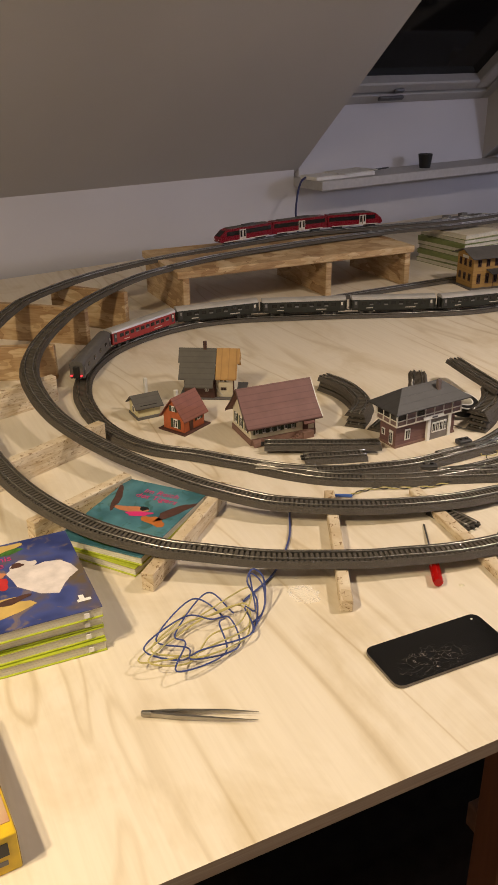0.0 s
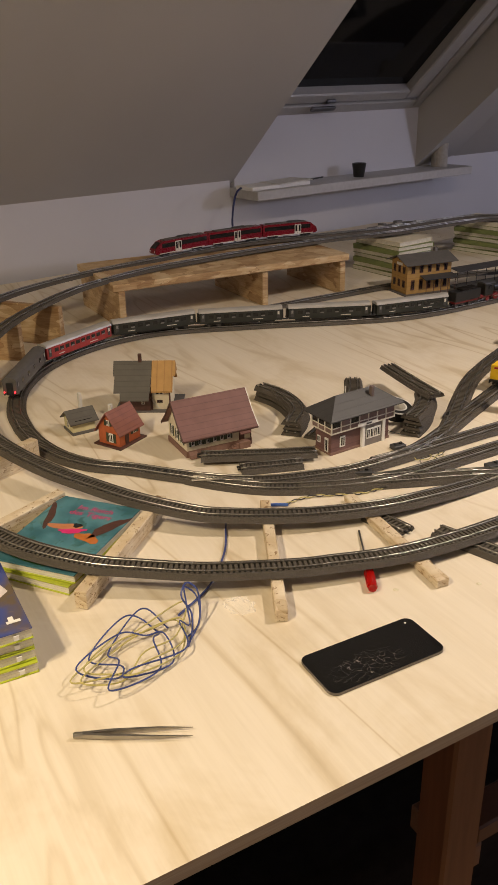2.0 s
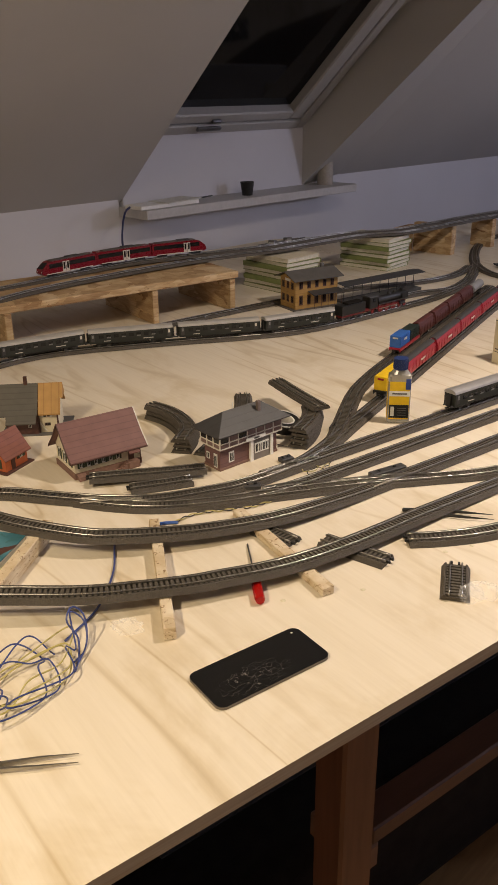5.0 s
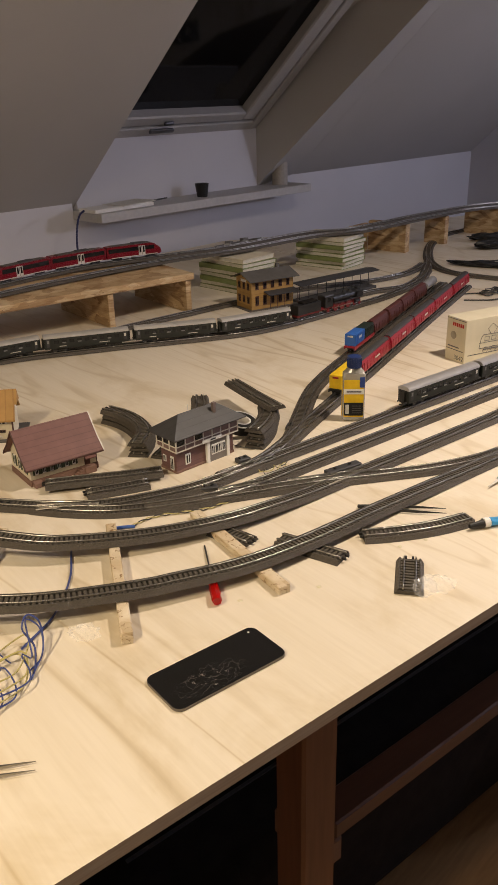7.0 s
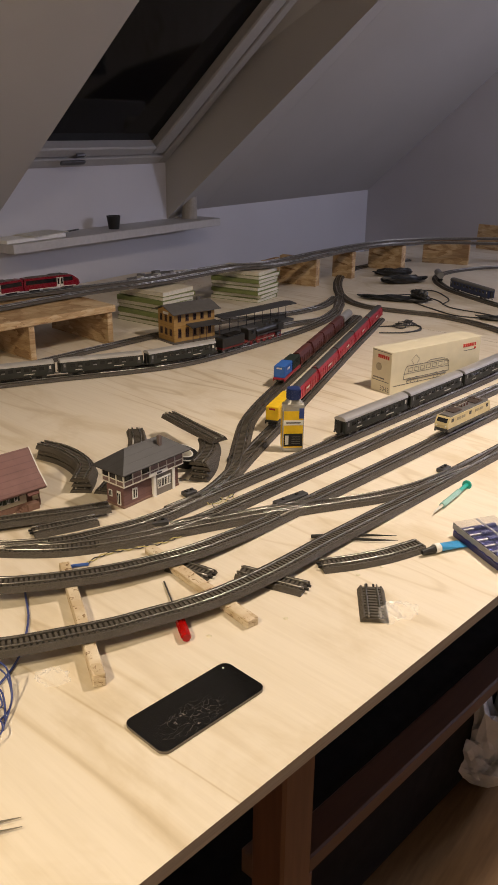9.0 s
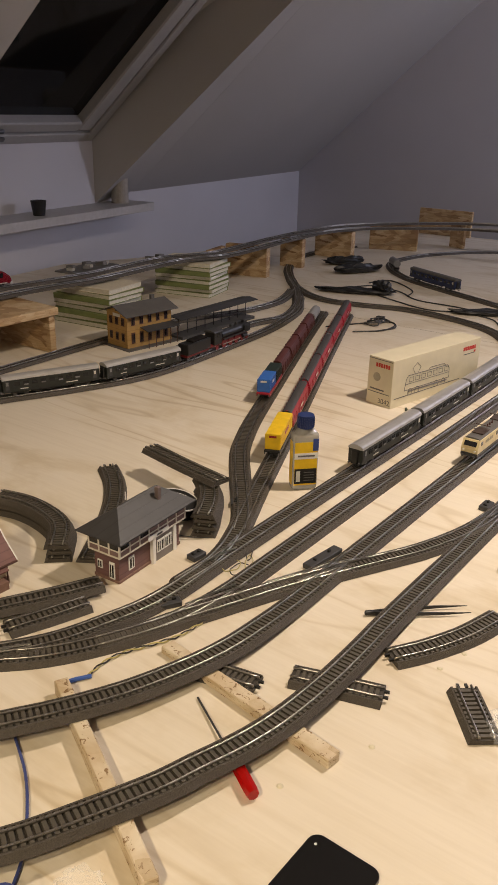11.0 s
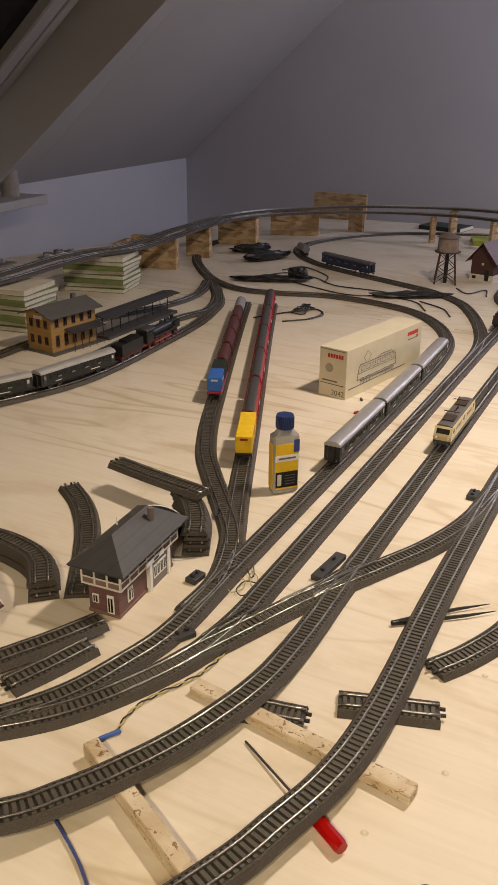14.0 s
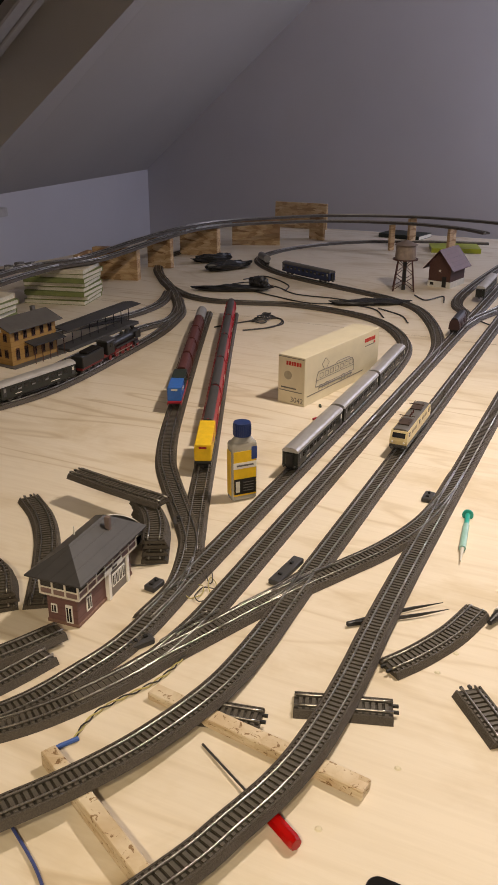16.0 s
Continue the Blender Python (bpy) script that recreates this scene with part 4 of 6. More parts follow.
def opening(h, x, y, z, w, t, pane, frame=None, facing="y", name="window"):
    """A framed window or door leaf on a wall that faces along y or x."""
    size = (lambda a, d, b: (a, d, b) if facing == "y" else (d, a, b))
    f = part(name, box(B(), size(w, 0.0014, t), pose(x, y, z), 0.0002), frame or pane, h)
    if frame:
        part("pane", box(B(), size(w * 0.66, 0.0022, t * 0.72), pose(x, y, z)), pane, f)
        part("glazing_bar", box(B(), size(w * 0.1, 0.0028, t * 0.72), pose(x, y, z)), frame, f)
    return f


TILE = ribbed("brown_roof_tiles", (0.185, 0.085, 0.075), 0.0042, (0, 1, 1))
TILE_RED = ribbed("red_roof_tiles", (0.24, 0.085, 0.06), 0.0035, (0, 1, 1))
SLATE = ribbed("grey_shingles", (0.095, 0.088, 0.075), 0.0045, (0, 1, 1))
THATCH = ribbed("straw_planks", (0.46, 0.27, 0.095), 0.0038, (1, 0, 0), 0.8, 0.0012)
CREAM, ORANGE = plain("cream_wall", (0.66, 0.60, 0.46), 0.6, 0, 0.1, 120), plain("orange_wall", (0.42, 0.105, 0.035), 0.6, 0, 0.15, 120)
BRICK = ribbed("purple_brick", (0.17, 0.088, 0.082), 0.003, (0, 0, 1), 0.7, 0.0004)
STONE = plain("brown_plinth", (0.20, 0.115, 0.09), 0.7, 0, 0.2, 200)
DARKWOOD = plain("dark_timber", (0.075, 0.032, 0.024), 0.6, 0, 0.25, 150)
OCHRE = ribbed("ochre_brick", (0.40, 0.24, 0.075), 0.0032, (0, 0, 1), 0.7, 0.0003)
SHUTTER = plain("green_shutter", (0.035, 0.05, 0.028), 0.5)

# goods house with the large brown roof
h = thing("goods_house", pose(0.612, 1.184, TOP, 0, 0, -2.5), "cream house with a large brown tiled roof", "model house", "model houses")
part("plinth", box(B(), (0.132, 0.088, 0.012), pose(0.064, 0.042, 0.006), 0.0006), STONE, h)
part("wall_shell", prism(B(), [(0, 0.001), (0.084, 0.001), (0.084, 0.045), (0.072, 0.057), (0.042, 0.091), (0.012, 0.057), (0, 0.045)], 0, 0.128), CREAM, h)
for s in (-1, 1):
    prof = [(0.0, 0.0955), (0.029, 0.0605), (0.053, 0.0375)]
    ring = [(0.042 + s * a, z) for a, z in prof] + [(0.042 + s * a, z - 0.0024) for a, z in prof[::-1]]
    part("roof_slope", prism(B(), ring, -0.010, 0.138), TILE, h)
    part("gutter", tube(B(), 0.0017, 0.0017, 0.147, pose(0.064, 0.042 + s * 0.0545, 0.0362, 0, 90), 8), DARKWOOD, h)
    for x, mat in ((-0.0108, DARKWOOD), (0.1388, WHITE)):
        ring = [(0.042 + s * a, z + 0.0006) for a, z in prof] + [(0.042 + s * a, z - 0.0036) for a, z in prof[::-1]]
        part("bargeboard", prism(B(), ring, x - 0.0007, x + 0.0007), mat, h)
for k in range(6):
    x = 0.012 + 0.0142 * k
    opening(h, x, -0.0004, 0.0285, 0.0066, 0.0165, GLASS_DARK, WHITE)
    for e in (-1, 1):
        part("shutter", box(B(), (0.0034, 0.0014, 0.0165), pose(x + e * 0.0051, -0.0006, 0.0285)), SHUTTER, h)
for y in (0.018, 0.042, 0.066):
    opening(h, -0.0004, y, 0.030, 0.0075, 0.020, GLASS_DARK, WHITE, "x")
    for e in (-1, 1):
        part("shutter", box(B(), (0.0014, 0.004, 0.020), pose(-0.0006, y + e * 0.0058, 0.030)), SHUTTER, h)
opening(h, 0.109, -0.0004, 0.025, 0.011, 0.026, DARKWOOD, name="door")
part("porch_roof", prism(B(), [(-0.018, 0.030), (0.0, 0.0375), (0.0, 0.0395), (-0.018, 0.032)], 0.099, 0.120), TILE, h)
part("porch", box(B(), (0.022, 0.014, 0.013), pose(0.109, -0.008, 0.0065), 0.0005), STONE, h, "brown porch landing")
for k in range(4):
    part("step", box(B(), (0.0045, 0.010, 0.0028 * (4 - k)), pose(0.0955 - 0.0045 * k, -0.008, 0.0014 * (4 - k))), STONE, h)
part("cellar_hatch", prism(B(), [(-0.014, 0.001), (0.0, 0.001), (0.0, 0.011), (-0.012, 0.008)], 0.002, 0.018), STONE, h)
part("downpipe", tube(B(), 0.0012, 0.0012, 0.035, pose(0.126, -0.004, 0.0185), 8), DARKWOOD, h)

# small orange house
h = gable_house("cottage", pose(0.5235, 1.284, TOP, 0, 0, 28), (0.058, 0.050), 0.033, 0.066, 0.006, ORANGE, TILE_RED, "small orange cottage with a red tiled roof", None)
part("base_plate", box(B(), (0.076, 0.066, 0.003), pose(0.030, 0.025, 0.0015), 0.0006), DARKWOOD, h)
opening(h, -0.0004, 0.020, 0.0175, 0.010, 0.018, GLASS_DARK, WHITE, "x")
opening(h, -0.0004, 0.025, 0.046, 0.007, 0.011, GLASS_DARK, WHITE, "x")
for y in (0.0115, 0.0285):
    part("shutter", box(B(), (0.0012, 0.006, 0.018), pose(-0.0006, y, 0.0175)), SHUTTER, h)
for y in (0.0185, 0.0315):
    part("shutter", box(B(), (0.0012, 0.0045, 0.011), pose(-0.0006, y, 0.046)), SHUTTER, h)
opening(h, 0.042, -0.0004, 0.023, 0.009, 0.012, GLASS_DARK, WHITE)
for x in (0.0345, 0.0495):
    part("shutter", box(B(), (0.0055, 0.0012, 0.012), pose(x, -0.0006, 0.023)), SHUTTER, h)
opening(h, 0.020, -0.0004, 0.0145, 0.010, 0.022, DARKWOOD, name="door")
part("chimney", box(B(), (0.007, 0.007, 0.018), pose(0.020, 0.034, 0.066), 0.0006), PALE, h)

# small cream shed
h = gable_house("shed", pose(0.468, 1.386, TOP, 0, 0, 3), (0.046, 0.044), 0.027, 0.043, 0.006, plain("pale_yellow_wall", (0.56, 0.50, 0.29), 0.6), SLATE, "small pale yellow shed with a grey roof", (0.006, GREYROOF))
part("chimney", box(B(), (0.007, 0.007, 0.034), pose(0.032, 0.034, 0.054), 0.0008), PALE, h)
opening(h, 0.023, -0.0004, 0.026, 0.034, 0.006, GLASS_DARK)
opening(h, -0.0004, 0.022, 0.017, 0.010, 0.014, GLASS_DARK, PALE, "x")

# large farmhouse, half shingled, half planked
h = thing("farmhouse", pose(0.590, 1.452, TOP, 0, 0, -31), "old farmhouse half shingled and half roofed with planks", "model house", "model houses")
part("base_plate", box(B(), (0.135, 0.100, 0.0025), pose(0.055, 0.045, 0.00125), 0.0006), GREYROOF, h)
part("wall_shell", box(B(), (0.062, 0.075, 0.044), pose(0.031, 0.0385, 0.023)), DARKWOOD, h)
part("wall_shell", box(B(), (0.040, 0.068, 0.052), pose(0.082, 0.042, 0.027)), CREAM, h)
for name, x0, x1, mat, fr in (("shingle_roof", -0.010, 0.064, SLATE, -0.010), ("plank_roof", 0.0645, 0.108, THATCH, -0.003)):
    part(name, prism(B(), [(fr, 0.042 - fr * 0.2), (0.040, 0.0935), (0.040, 0.0965), (fr, 0.046)], x0, x1), mat, h)
    part(name, prism(B(), [(0.086, 0.044), (0.040, 0.0935), (0.040, 0.0965), (0.086, 0.048)], x0, x1), mat, h)
for x, s in ((-0.010, -1), (0.108, 1)):
    part("hip_roof", prism(B(), [(0.020, 0.070), (0.060, 0.070), (0.041, 0.0962), (0.039, 0.0962)], x - 0.004, x + 0.004), SLATE if s < 0 else THATCH, h)
part("lean_to_roof", prism(B(), [(-0.024, 0.032), (-0.004, 0.050), (-0.004, 0.0525), (-0.024, 0.0345)], 0.004, 0.062), SLATE, h)
part("chimney", box(B(), (0.007, 0.006, 0.018), pose(0.040, 0.040, 0.102), 0.0006), DARKWOOD, h)
opening(h, 0.080, 0.0074, 0.040, 0.020, 0.010, GLASS_DARK, WHITE)
opening(h, 0.080, 0.0074, 0.020, 0.012, 0.006, GLASS_DARK, DARKWOOD)
opening(h, 0.046, 0.0004, 0.020, 0.007, 0.007, GLASS_DARK, PALE)
for x in (0.064, 0.101):
    part("timber_post", box(B(), (0.003, 0.003, 0.05), pose(x, 0.006, 0.026)), DARKWOOD, h)
part("timber_brace", box(B(), (0.0025, 0.0025, 0.030), pose(0.069, 0.0065, 0.018, 0, -35, 0)), PALE, h)

# half-timbered signal box
s = thing("signal_box", pose(0.834, 1.056, TOP, 0, 0, 4), "half-timbered signal box with a dark hipped roof", "model building", "model houses")
SLATE_DARK = ribbed("dark_slate", (0.048, 0.047, 0.049), 0.005, (0, 1, 1), 0.5, 0.0003)
part("lower_storey", box(B(), (0.136, 0.044, 0.042), pose(0.068, 0.022, 0.021)), BRICK, s, "purple-brown brick lower storey")
part("plinth", box(B(), (0.139, 0.047, 0.005), pose(0.068, 0.022, 0.0025), 0.0006), STONE, s)
UX, UY, U0, U1 = (-0.004, 0.143), (-0.006, 0.050), 0.043, 0.0715
part("upper_storey", box(B(), (UX[1] - UX[0], UY[1] - UY[0], U1 - U0), pose(sum(UX) / 2, sum(UY) / 2, (U0 + U1) / 2)), plain("mauve_infill", (0.20, 0.13, 0.12), 0.6), s, "mauve panels in a cream timber frame")
FRAME = plain("cream_timber", (0.70, 0.66, 0.58), 0.5, 0, 0.08)
for y in (UY[0], UY[1]):
    for z in (U0 + 0.001, (U0 + U1) / 2 - 0.003, U1 - 0.002):
        part("timber_rail", box(B(), (UX[1] - UX[0] + 0.002, 0.0022, 0.0022), pose(sum(UX) / 2, y, z)), FRAME, s)
    for k in range(8):
        part("timber_post", box(B(), (0.0022, 0.0024, U1 - U0), pose(UX[0] + (UX[1] - UX[0]) * k / 7, y, (U0 + U1) / 2)), FRAME, s)
    for k in range(7):
        part("window", box(B(), (0.0165, 0.0012, 0.0135), pose(UX[0] + (UX[1] - UX[0]) * (k + 0.5) / 7, y + (0.0002 if y > 0 else -0.0002), U1 - 0.0105)), GLASS_DARK if k in (0, 2) else bpy.data.materials["mauve_infill"], s)
for x in UX:
    for z in (U0 + 0.001, (U0 + U1) / 2 - 0.003, U1 - 0.002):
        part("timber_rail", box(B(), (0.0022, UY[1] - UY[0] + 0.002, 0.0022), pose(x, sum(UY) / 2, z)), FRAME, s)
    for k in range(4):
        part("timber_post", box(B(), (0.0024, 0.0022, U1 - U0), pose(x, UY[0] + (UY[1] - UY[0]) * k / 3, (U0 + U1) / 2)), FRAME, s)
    for k in range(3):
        part("window", box(B(), (0.0012, 0.0145, 0.0135), pose(x + (0.0002 if x > 0 else -0.0002), UY[0] + (UY[1] - UY[0]) * (k + 0.5) / 3, U1 - 0.0105)), GLASS_DARK, s)
bm = B()
e0, e1, f0, f1 = UX[0] - 0.012, UX[1] + 0.012, UY[0] - 0.013, UY[1] + 0.013
lo = [bm.verts.new(p) for p in ((e0, f0, U1), (e1, f0, U1), (e1, f1, U1), (e0, f1, U1))]
hi = [bm.verts.new(p) for p in ((e0, f0, U1 + 0.002), (e1, f0, U1 + 0.002), (e1, f1, U1 + 0.002), (e0, f1, U1 + 0.002))]
ra, rb = bm.verts.new((e0 + 0.042, (f0 + f1) / 2, U1 + 0.031)), bm.verts.new((e1 - 0.042, (f0 + f1) / 2, U1 + 0.031))
bm.faces.new(lo[::-1])
for i in range(4):
    bm.faces.new((lo[i], lo[(i + 1) % 4], hi[(i + 1) % 4], hi[i]))
bm.faces.new((hi[0], hi[1], rb, ra))
bm.faces.new((hi[2], hi[3], ra, rb))
bm.faces.new((hi[1], hi[2], rb))
bm.faces.new((hi[3], hi[0], ra))
part("hipped_roof", bm, SLATE_DARK, s, "dark slate hipped roof")
part("chimney", box(B(), (0.007, 0.007, 0.028), pose(0.098, 0.008, U1 + 0.024), 0.0006), plain("grey_brick", (0.16, 0.12, 0.11), 0.7), s)
part("finial", tube(B(), 0.0012, 0.0008, 0.012, pose(0.060, 0.036, U1 + 0.031), 8), WHITE, s)
opening(s, 0.026, -0.0006, 0.022, 0.012, 0.021, GLASS_DARK, WHITE)
for k in range(4):
    opening(s, 0.083 + 0.0085 * k, -0.0042, 0.0235, 0.0078, 0.020, GLASS_DARK, WHITE)
part("gate_bay", box(B(), (0.046, 0.004, 0.040), pose(0.095, -0.0018, 0.020)), plain("grey_bay", (0.20, 0.18, 0.165), 0.6), s)
for x in (0.071, 0.1195):
    part("pilaster", box(B(), (0.006, 0.006, 0.042), pose(x, -0.003, 0.021)), WHITE, s)
opening(s, -0.0006, 0.012, 0.017, 0.010, 0.028, GLASS_DARK, WHITE, "x", "door")
opening(s, -0.0006, 0.034, 0.022, 0.009, 0.013, GLASS_DARK, WHITE, "x")
board = part("name_board", box(B(), (0.046, 0.0016, 0.0065), pose(0.078, UY[0] - 0.002, U0 + 0.004)), WHITE, s)
part("lettering_bar", box(B(), (0.012, 0.0008, 0.0028), pose(0.080, UY[0] - 0.003, U0 + 0.004)), DARK, board)

# station with its platform roof
s = thing("station_building", pose(1.678, 1.872, TOP, 0, 0, -7), "two-storey ochre brick station with a grey roof", "model building", "model houses")
part("base_plate", box(B(), (0.185, 0.125, 0.003), pose(0.080, 0.042, 0.0015)), GREYROOF, s)
part("brick_shell", prism(B(), [(0, 0.003), (0.088, 0.003), (0.088, 0.096), (0.044, 0.112), (0, 0.096)], 0, 0.157), OCHRE, s)
for e in (-1, 1):
    part("roof_slope", prism(B(), [(0.044, 0.1165), (0.044 + e * 0.060, 0.0940), (0.044 + e * 0.060, 0.0920), (0.044, 0.1140)], -0.014, 0.171), GREYROOF, s)
part("chimney", box(B(), (0.012, 0.010, 0.016), pose(0.13, 0.05, 0.119), 0.001), GREYROOF, s)
for k in range(5):
    for z, t in ((0.076, 0.022), (0.030, 0.030)):
        opening(s, 0.020 + 0.029 * k, -0.0006, z, 0.0125, t, GLASS_DARK, DARKWOOD)
for y in (0.018, 0.044, 0.070):
    for z in (0.074, 0.032):
        opening(s, -0.0006, y, z, 0.0125, 0.022, GLASS_DARK, DARKWOOD, "x")
opening(s, -0.0006, 0.044, 0.105, 0.010, 0.008, GLASS_DARK, DARKWOOD, "x")
part("name_board", box(B(), (0.0012, 0.030, 0.008), pose(-0.0012, 0.044, 0.090)), PALE, s)
part("canopy", prism(B(), [(-0.034, 0.048), (0.0, 0.055), (0.0, 0.057), (-0.034, 0.050)], 0.045, 0.160), DARK, s, "dark canopy over the doors")
for k in range(5):
    part("canopy_post", tube(B(), 0.001, 0.001, 0.047, pose(0.050 + 0.026 * k, -0.030, 0.0245), 8), DARKWOOD, s)
s = thing("platform_roof", pose(1.850, 1.850, TOP, 0, 0, 0), "long dark platform roof on slender posts", "platform roof")
part("platform", box(B(), (0.345, 0.052, 0.009), pose(0.172, 0.0, 0.0045), 0.0008), DARK, s)
part("roof", prism(B(), [(-0.031, 0.060), (0.0, 0.064), (0.031, 0.060), (0.031, 0.062), (0.0, 0.0665), (-0.031, 0.062)], -0.012, 0.352), DARK, s)
for k in range(9):
    part("post", tube(B(), 0.0011, 0.0011, 0.053, pose(0.010 + 0.040 * k, 0, 0.0345), 8), BLACK, s)
    part("bracket", box(B(), (0.0012, 0.030, 0.0015), pose(0.010 + 0.040 * k, 0, 0.057)), BLACK, s)

# water tower and hut at the far end
s = thing("water_tower", pose(3.03, 1.228, TOP, 0, 0, 15), "brown model water tower on lattice legs", "model building", "model houses")
TANK = plain("weathered_tank", (0.26, 0.205, 0.165), 0.7, 0, 0.2, 90)
part("tank", tube(B(), 0.037, 0.035, 0.050, pose(0, 0, 0.136), 24), TANK, s)
part("tank_roof", tube(B(), 0.042, 0.004, 0.016, pose(0, 0, 0.169), 24), plain("tank_cap", (0.17, 0.13, 0.11), 0.7), s)
part("finial", tube(B(), 0.001, 0.001, 0.014, pose(0, 0, 0.184), 6), BLACK, s)
part("deck", tube(B(), 0.045, 0.045, 0.004, pose(0, 0, 0.110), 24), DARKWOOD, s)
part("standpipe", tube(B(), 0.007, 0.007, 0.108, pose(0, 0, 0.054), 12), BLACK, s)
for a in range(4):
    p, q = radians(45 + 90 * a), radians(135 + 90 * a)
    P0, P1 = Vector((0.052 * math.cos(p), 0.052 * math.sin(p), 0)), Vector((0.034 * math.cos(p), 0.034 * math.sin(p), 0.109))
    Q0, Q1 = Vector((0.052 * math.cos(q), 0.052 * math.sin(q), 0)), Vector((0.034 * math.cos(q), 0.034 * math.sin(q), 0.109))
    part("leg", wire(B(), [P0, P1], 0.0032, 6), DARKWOOD, s)
    for u, v in ((0.05, 0.48), (0.52, 0.95)):
        part("brace", wire(B(), [P0.lerp(P1, u), Q0.lerp(Q1, v)], 0.0014, 5), DARKWOOD, s)
        part("brace", wire(B(), [Q0.lerp(Q1, u), P0.lerp(P1, v)], 0.0014, 5), DARKWOOD, s)
h = gable_house("engine_shed", pose(3.118, 1.080, TOP, 0, 0, -12), (0.125, 0.085), 0.085, 0.135, 0.018, DARKWOOD, ribbed("maroon_tiles", (0.125, 0.055, 0.055), 0.006, (0, 1, 1)), "dark wooden shed with a maroon roof", (0.022, PALE))
opening(h, -0.0028, 0.070, 0.012, 0.014, 0.010, GLASS_DARK, None, "x")
opening(h, -0.003, 0.022, 0.022, 0.016, 0.038, BLACK, None, "x", "door")
opening(h, -0.0006, 0.042, 0.060, 0.008, 0.008, PALE, None, "x")

# ---- books ----
PAGES = ribbed("page_block", (0.72, 0.69, 0.58), 0.0009, (0, 0, 1), 0.8, 0.0003)


def book(m, size, cover, label, group, spine=None, name="book"):
    """A hardback lying flat, base centred: two covers, spine and page block."""
    lx, ly, t = size
    b = thing(name, m, label, "book", group)
    part("page_block", box(B(), (lx - 0.004, ly - 0.004, t - 0.0034), pose(0.001, 0, t / 2)), PAGES, b)
    part("front_cover", box(B(), (lx, ly, 0.0018), pose(0, 0, t - 0.0009), 0.0005), cover, b)
    part("back_cover", box(B(), (lx, ly, 0.0018), pose(0, 0, 0.0009), 0.0005), spine or cover, b)
    part("spine", box(B(), (0.0022, ly, t - 0.001), pose(-lx / 2 + 0.0011, 0, t / 2), 0.0006), spine or cover, b)
    return b


def cover_art(name, sky, ground, warm):
    """Printed cover: soft patches of colour."""
    n = Nodes(name, 0.28)
    v = n.coords()
    a, b = n.noise(v, 16, 3, 0.5, 0.4), n.noise(v, 42, 3, 0.5, 0.8)
    base = n.ramp(a, [(0.38, sky), (0.56, tuple(c * 1.6 + 0.02 for c in sky)), (0.7, ground)])
    n.colour(n.mix(n.ramp(b, [(0.60, (0, 0, 0)), (0.68, (0.75, 0.75, 0.75))]), base, warm))
    return n.mat


LIME = plain("lime_cover", (0.40, 0.46, 0.03), 0.35)
NIGHT = cover_art("night_cover", (0.022, 0.035, 0.14), (0.12, 0.09, 0.06), (0.20, 0.15, 0.12))
JUNGLE = cover_art("jungle_cover", (0.035, 0.12, 0.15), (0.10, 0.22, 0.22), (0.03, 0.10, 0.09))
PINK = plain("pink_print", (0.62, 0.03, 0.17), 0.35)
SKIN, GOLD = plain("flesh_print", (0.50, 0.20, 0.09), 0.4), plain("sand_print", (0.55, 0.38, 0.12), 0.4)
MIST = plain("mist_print", (0.66, 0.60, 0.58), 0.4, 0, 0.25, 40)
CRIMSON = plain("crimson_print", (0.48, 0.03, 0.03), 0.4)
LEAF = plain("leaf_print", (0.05, 0.15, 0.025), 0.4, 0, 0.5, 150)
SKYBLUE = plain("pale_blue_print", (0.30, 0.42, 0.50), 0.4)


def blob(parent, x, y, z, rx, ry, material, turn=0.0, n=14):
    """A flat printed patch with a wavy outline."""
    bm = B()
    vs = []
    for k in range(n):
        a = 6.2832 * k / n
        r = 1 + 0.16 * math.sin(3 * a + x * 90) + 0.10 * math.sin(5 * a + y * 70)
        p = Vector((rx * r * math.cos(a), ry * r * math.sin(a), 0))
        vs.append(bm.verts.new(Matrix.Rotation(radians(turn), 4, "Z") @ p + Vector((x, y, z))))
    bm.faces.new(vs)
    return part("print_patch", bm, material, parent)


def words(parent, text, x, y, z, size, material, turn=0.0):
    cu = bpy.data.curves.new("title", "FONT")
    cu.body, cu.size, cu.extrude, cu.align_x = text, size, 0.00008, "CENTER"
    cu.materials.append(material)
    ob = new("title", cu)
    ob.parent = parent
    ob.matrix_basis = pose(x, y, z, 0, 0, turn)
    return ob


# stack of picture books near the table's edge
base = TOP
for k in range(4):
    t = 0.0150
    b = book(pose(0.118 - 0.002 * (k % 2), 0.850 + 0.003 * (k % 3), base, 0, 0, -2 + 1.2 * (k % 2)), (0.208, 0.185, t), NIGHT if k == 3 else LIME, "lime-edged children's hardback in a small stack" if k < 3 else "blue children's hardback on top of the stack", "picture book stack", LIME)
    part("spine_mark", box(B(), (0.006, 0.0012, 0.006), pose(0.085, -0.0930, t * 0.5)), WHITE, b)
    base += t + 0.0006
z = 0.01515
blob(b, -0.03, 0.078, z, 0.075, 0.016, LEAF)
blob(b, 0.02, 0.080, z + 0.0002, 0.024, 0.008, GOLD, 8)
blob(b, 0.055, -0.002, z, 0.040, 0.034, MIST, -30)
blob(b, 0.035, 0.030, z + 0.0002, 0.018, 0.012, MIST, 20)
blob(b, 0.030, 0.034, z + 0.0004, 0.008, 0.006, DARKWOOD)
blob(b, -0.025, -0.052, z, 0.062, 0.018, GOLD, 6)
blob(b, 0.006, 0.002, z + 0.0002, 0.008, 0.015, CRIMSON, 10)
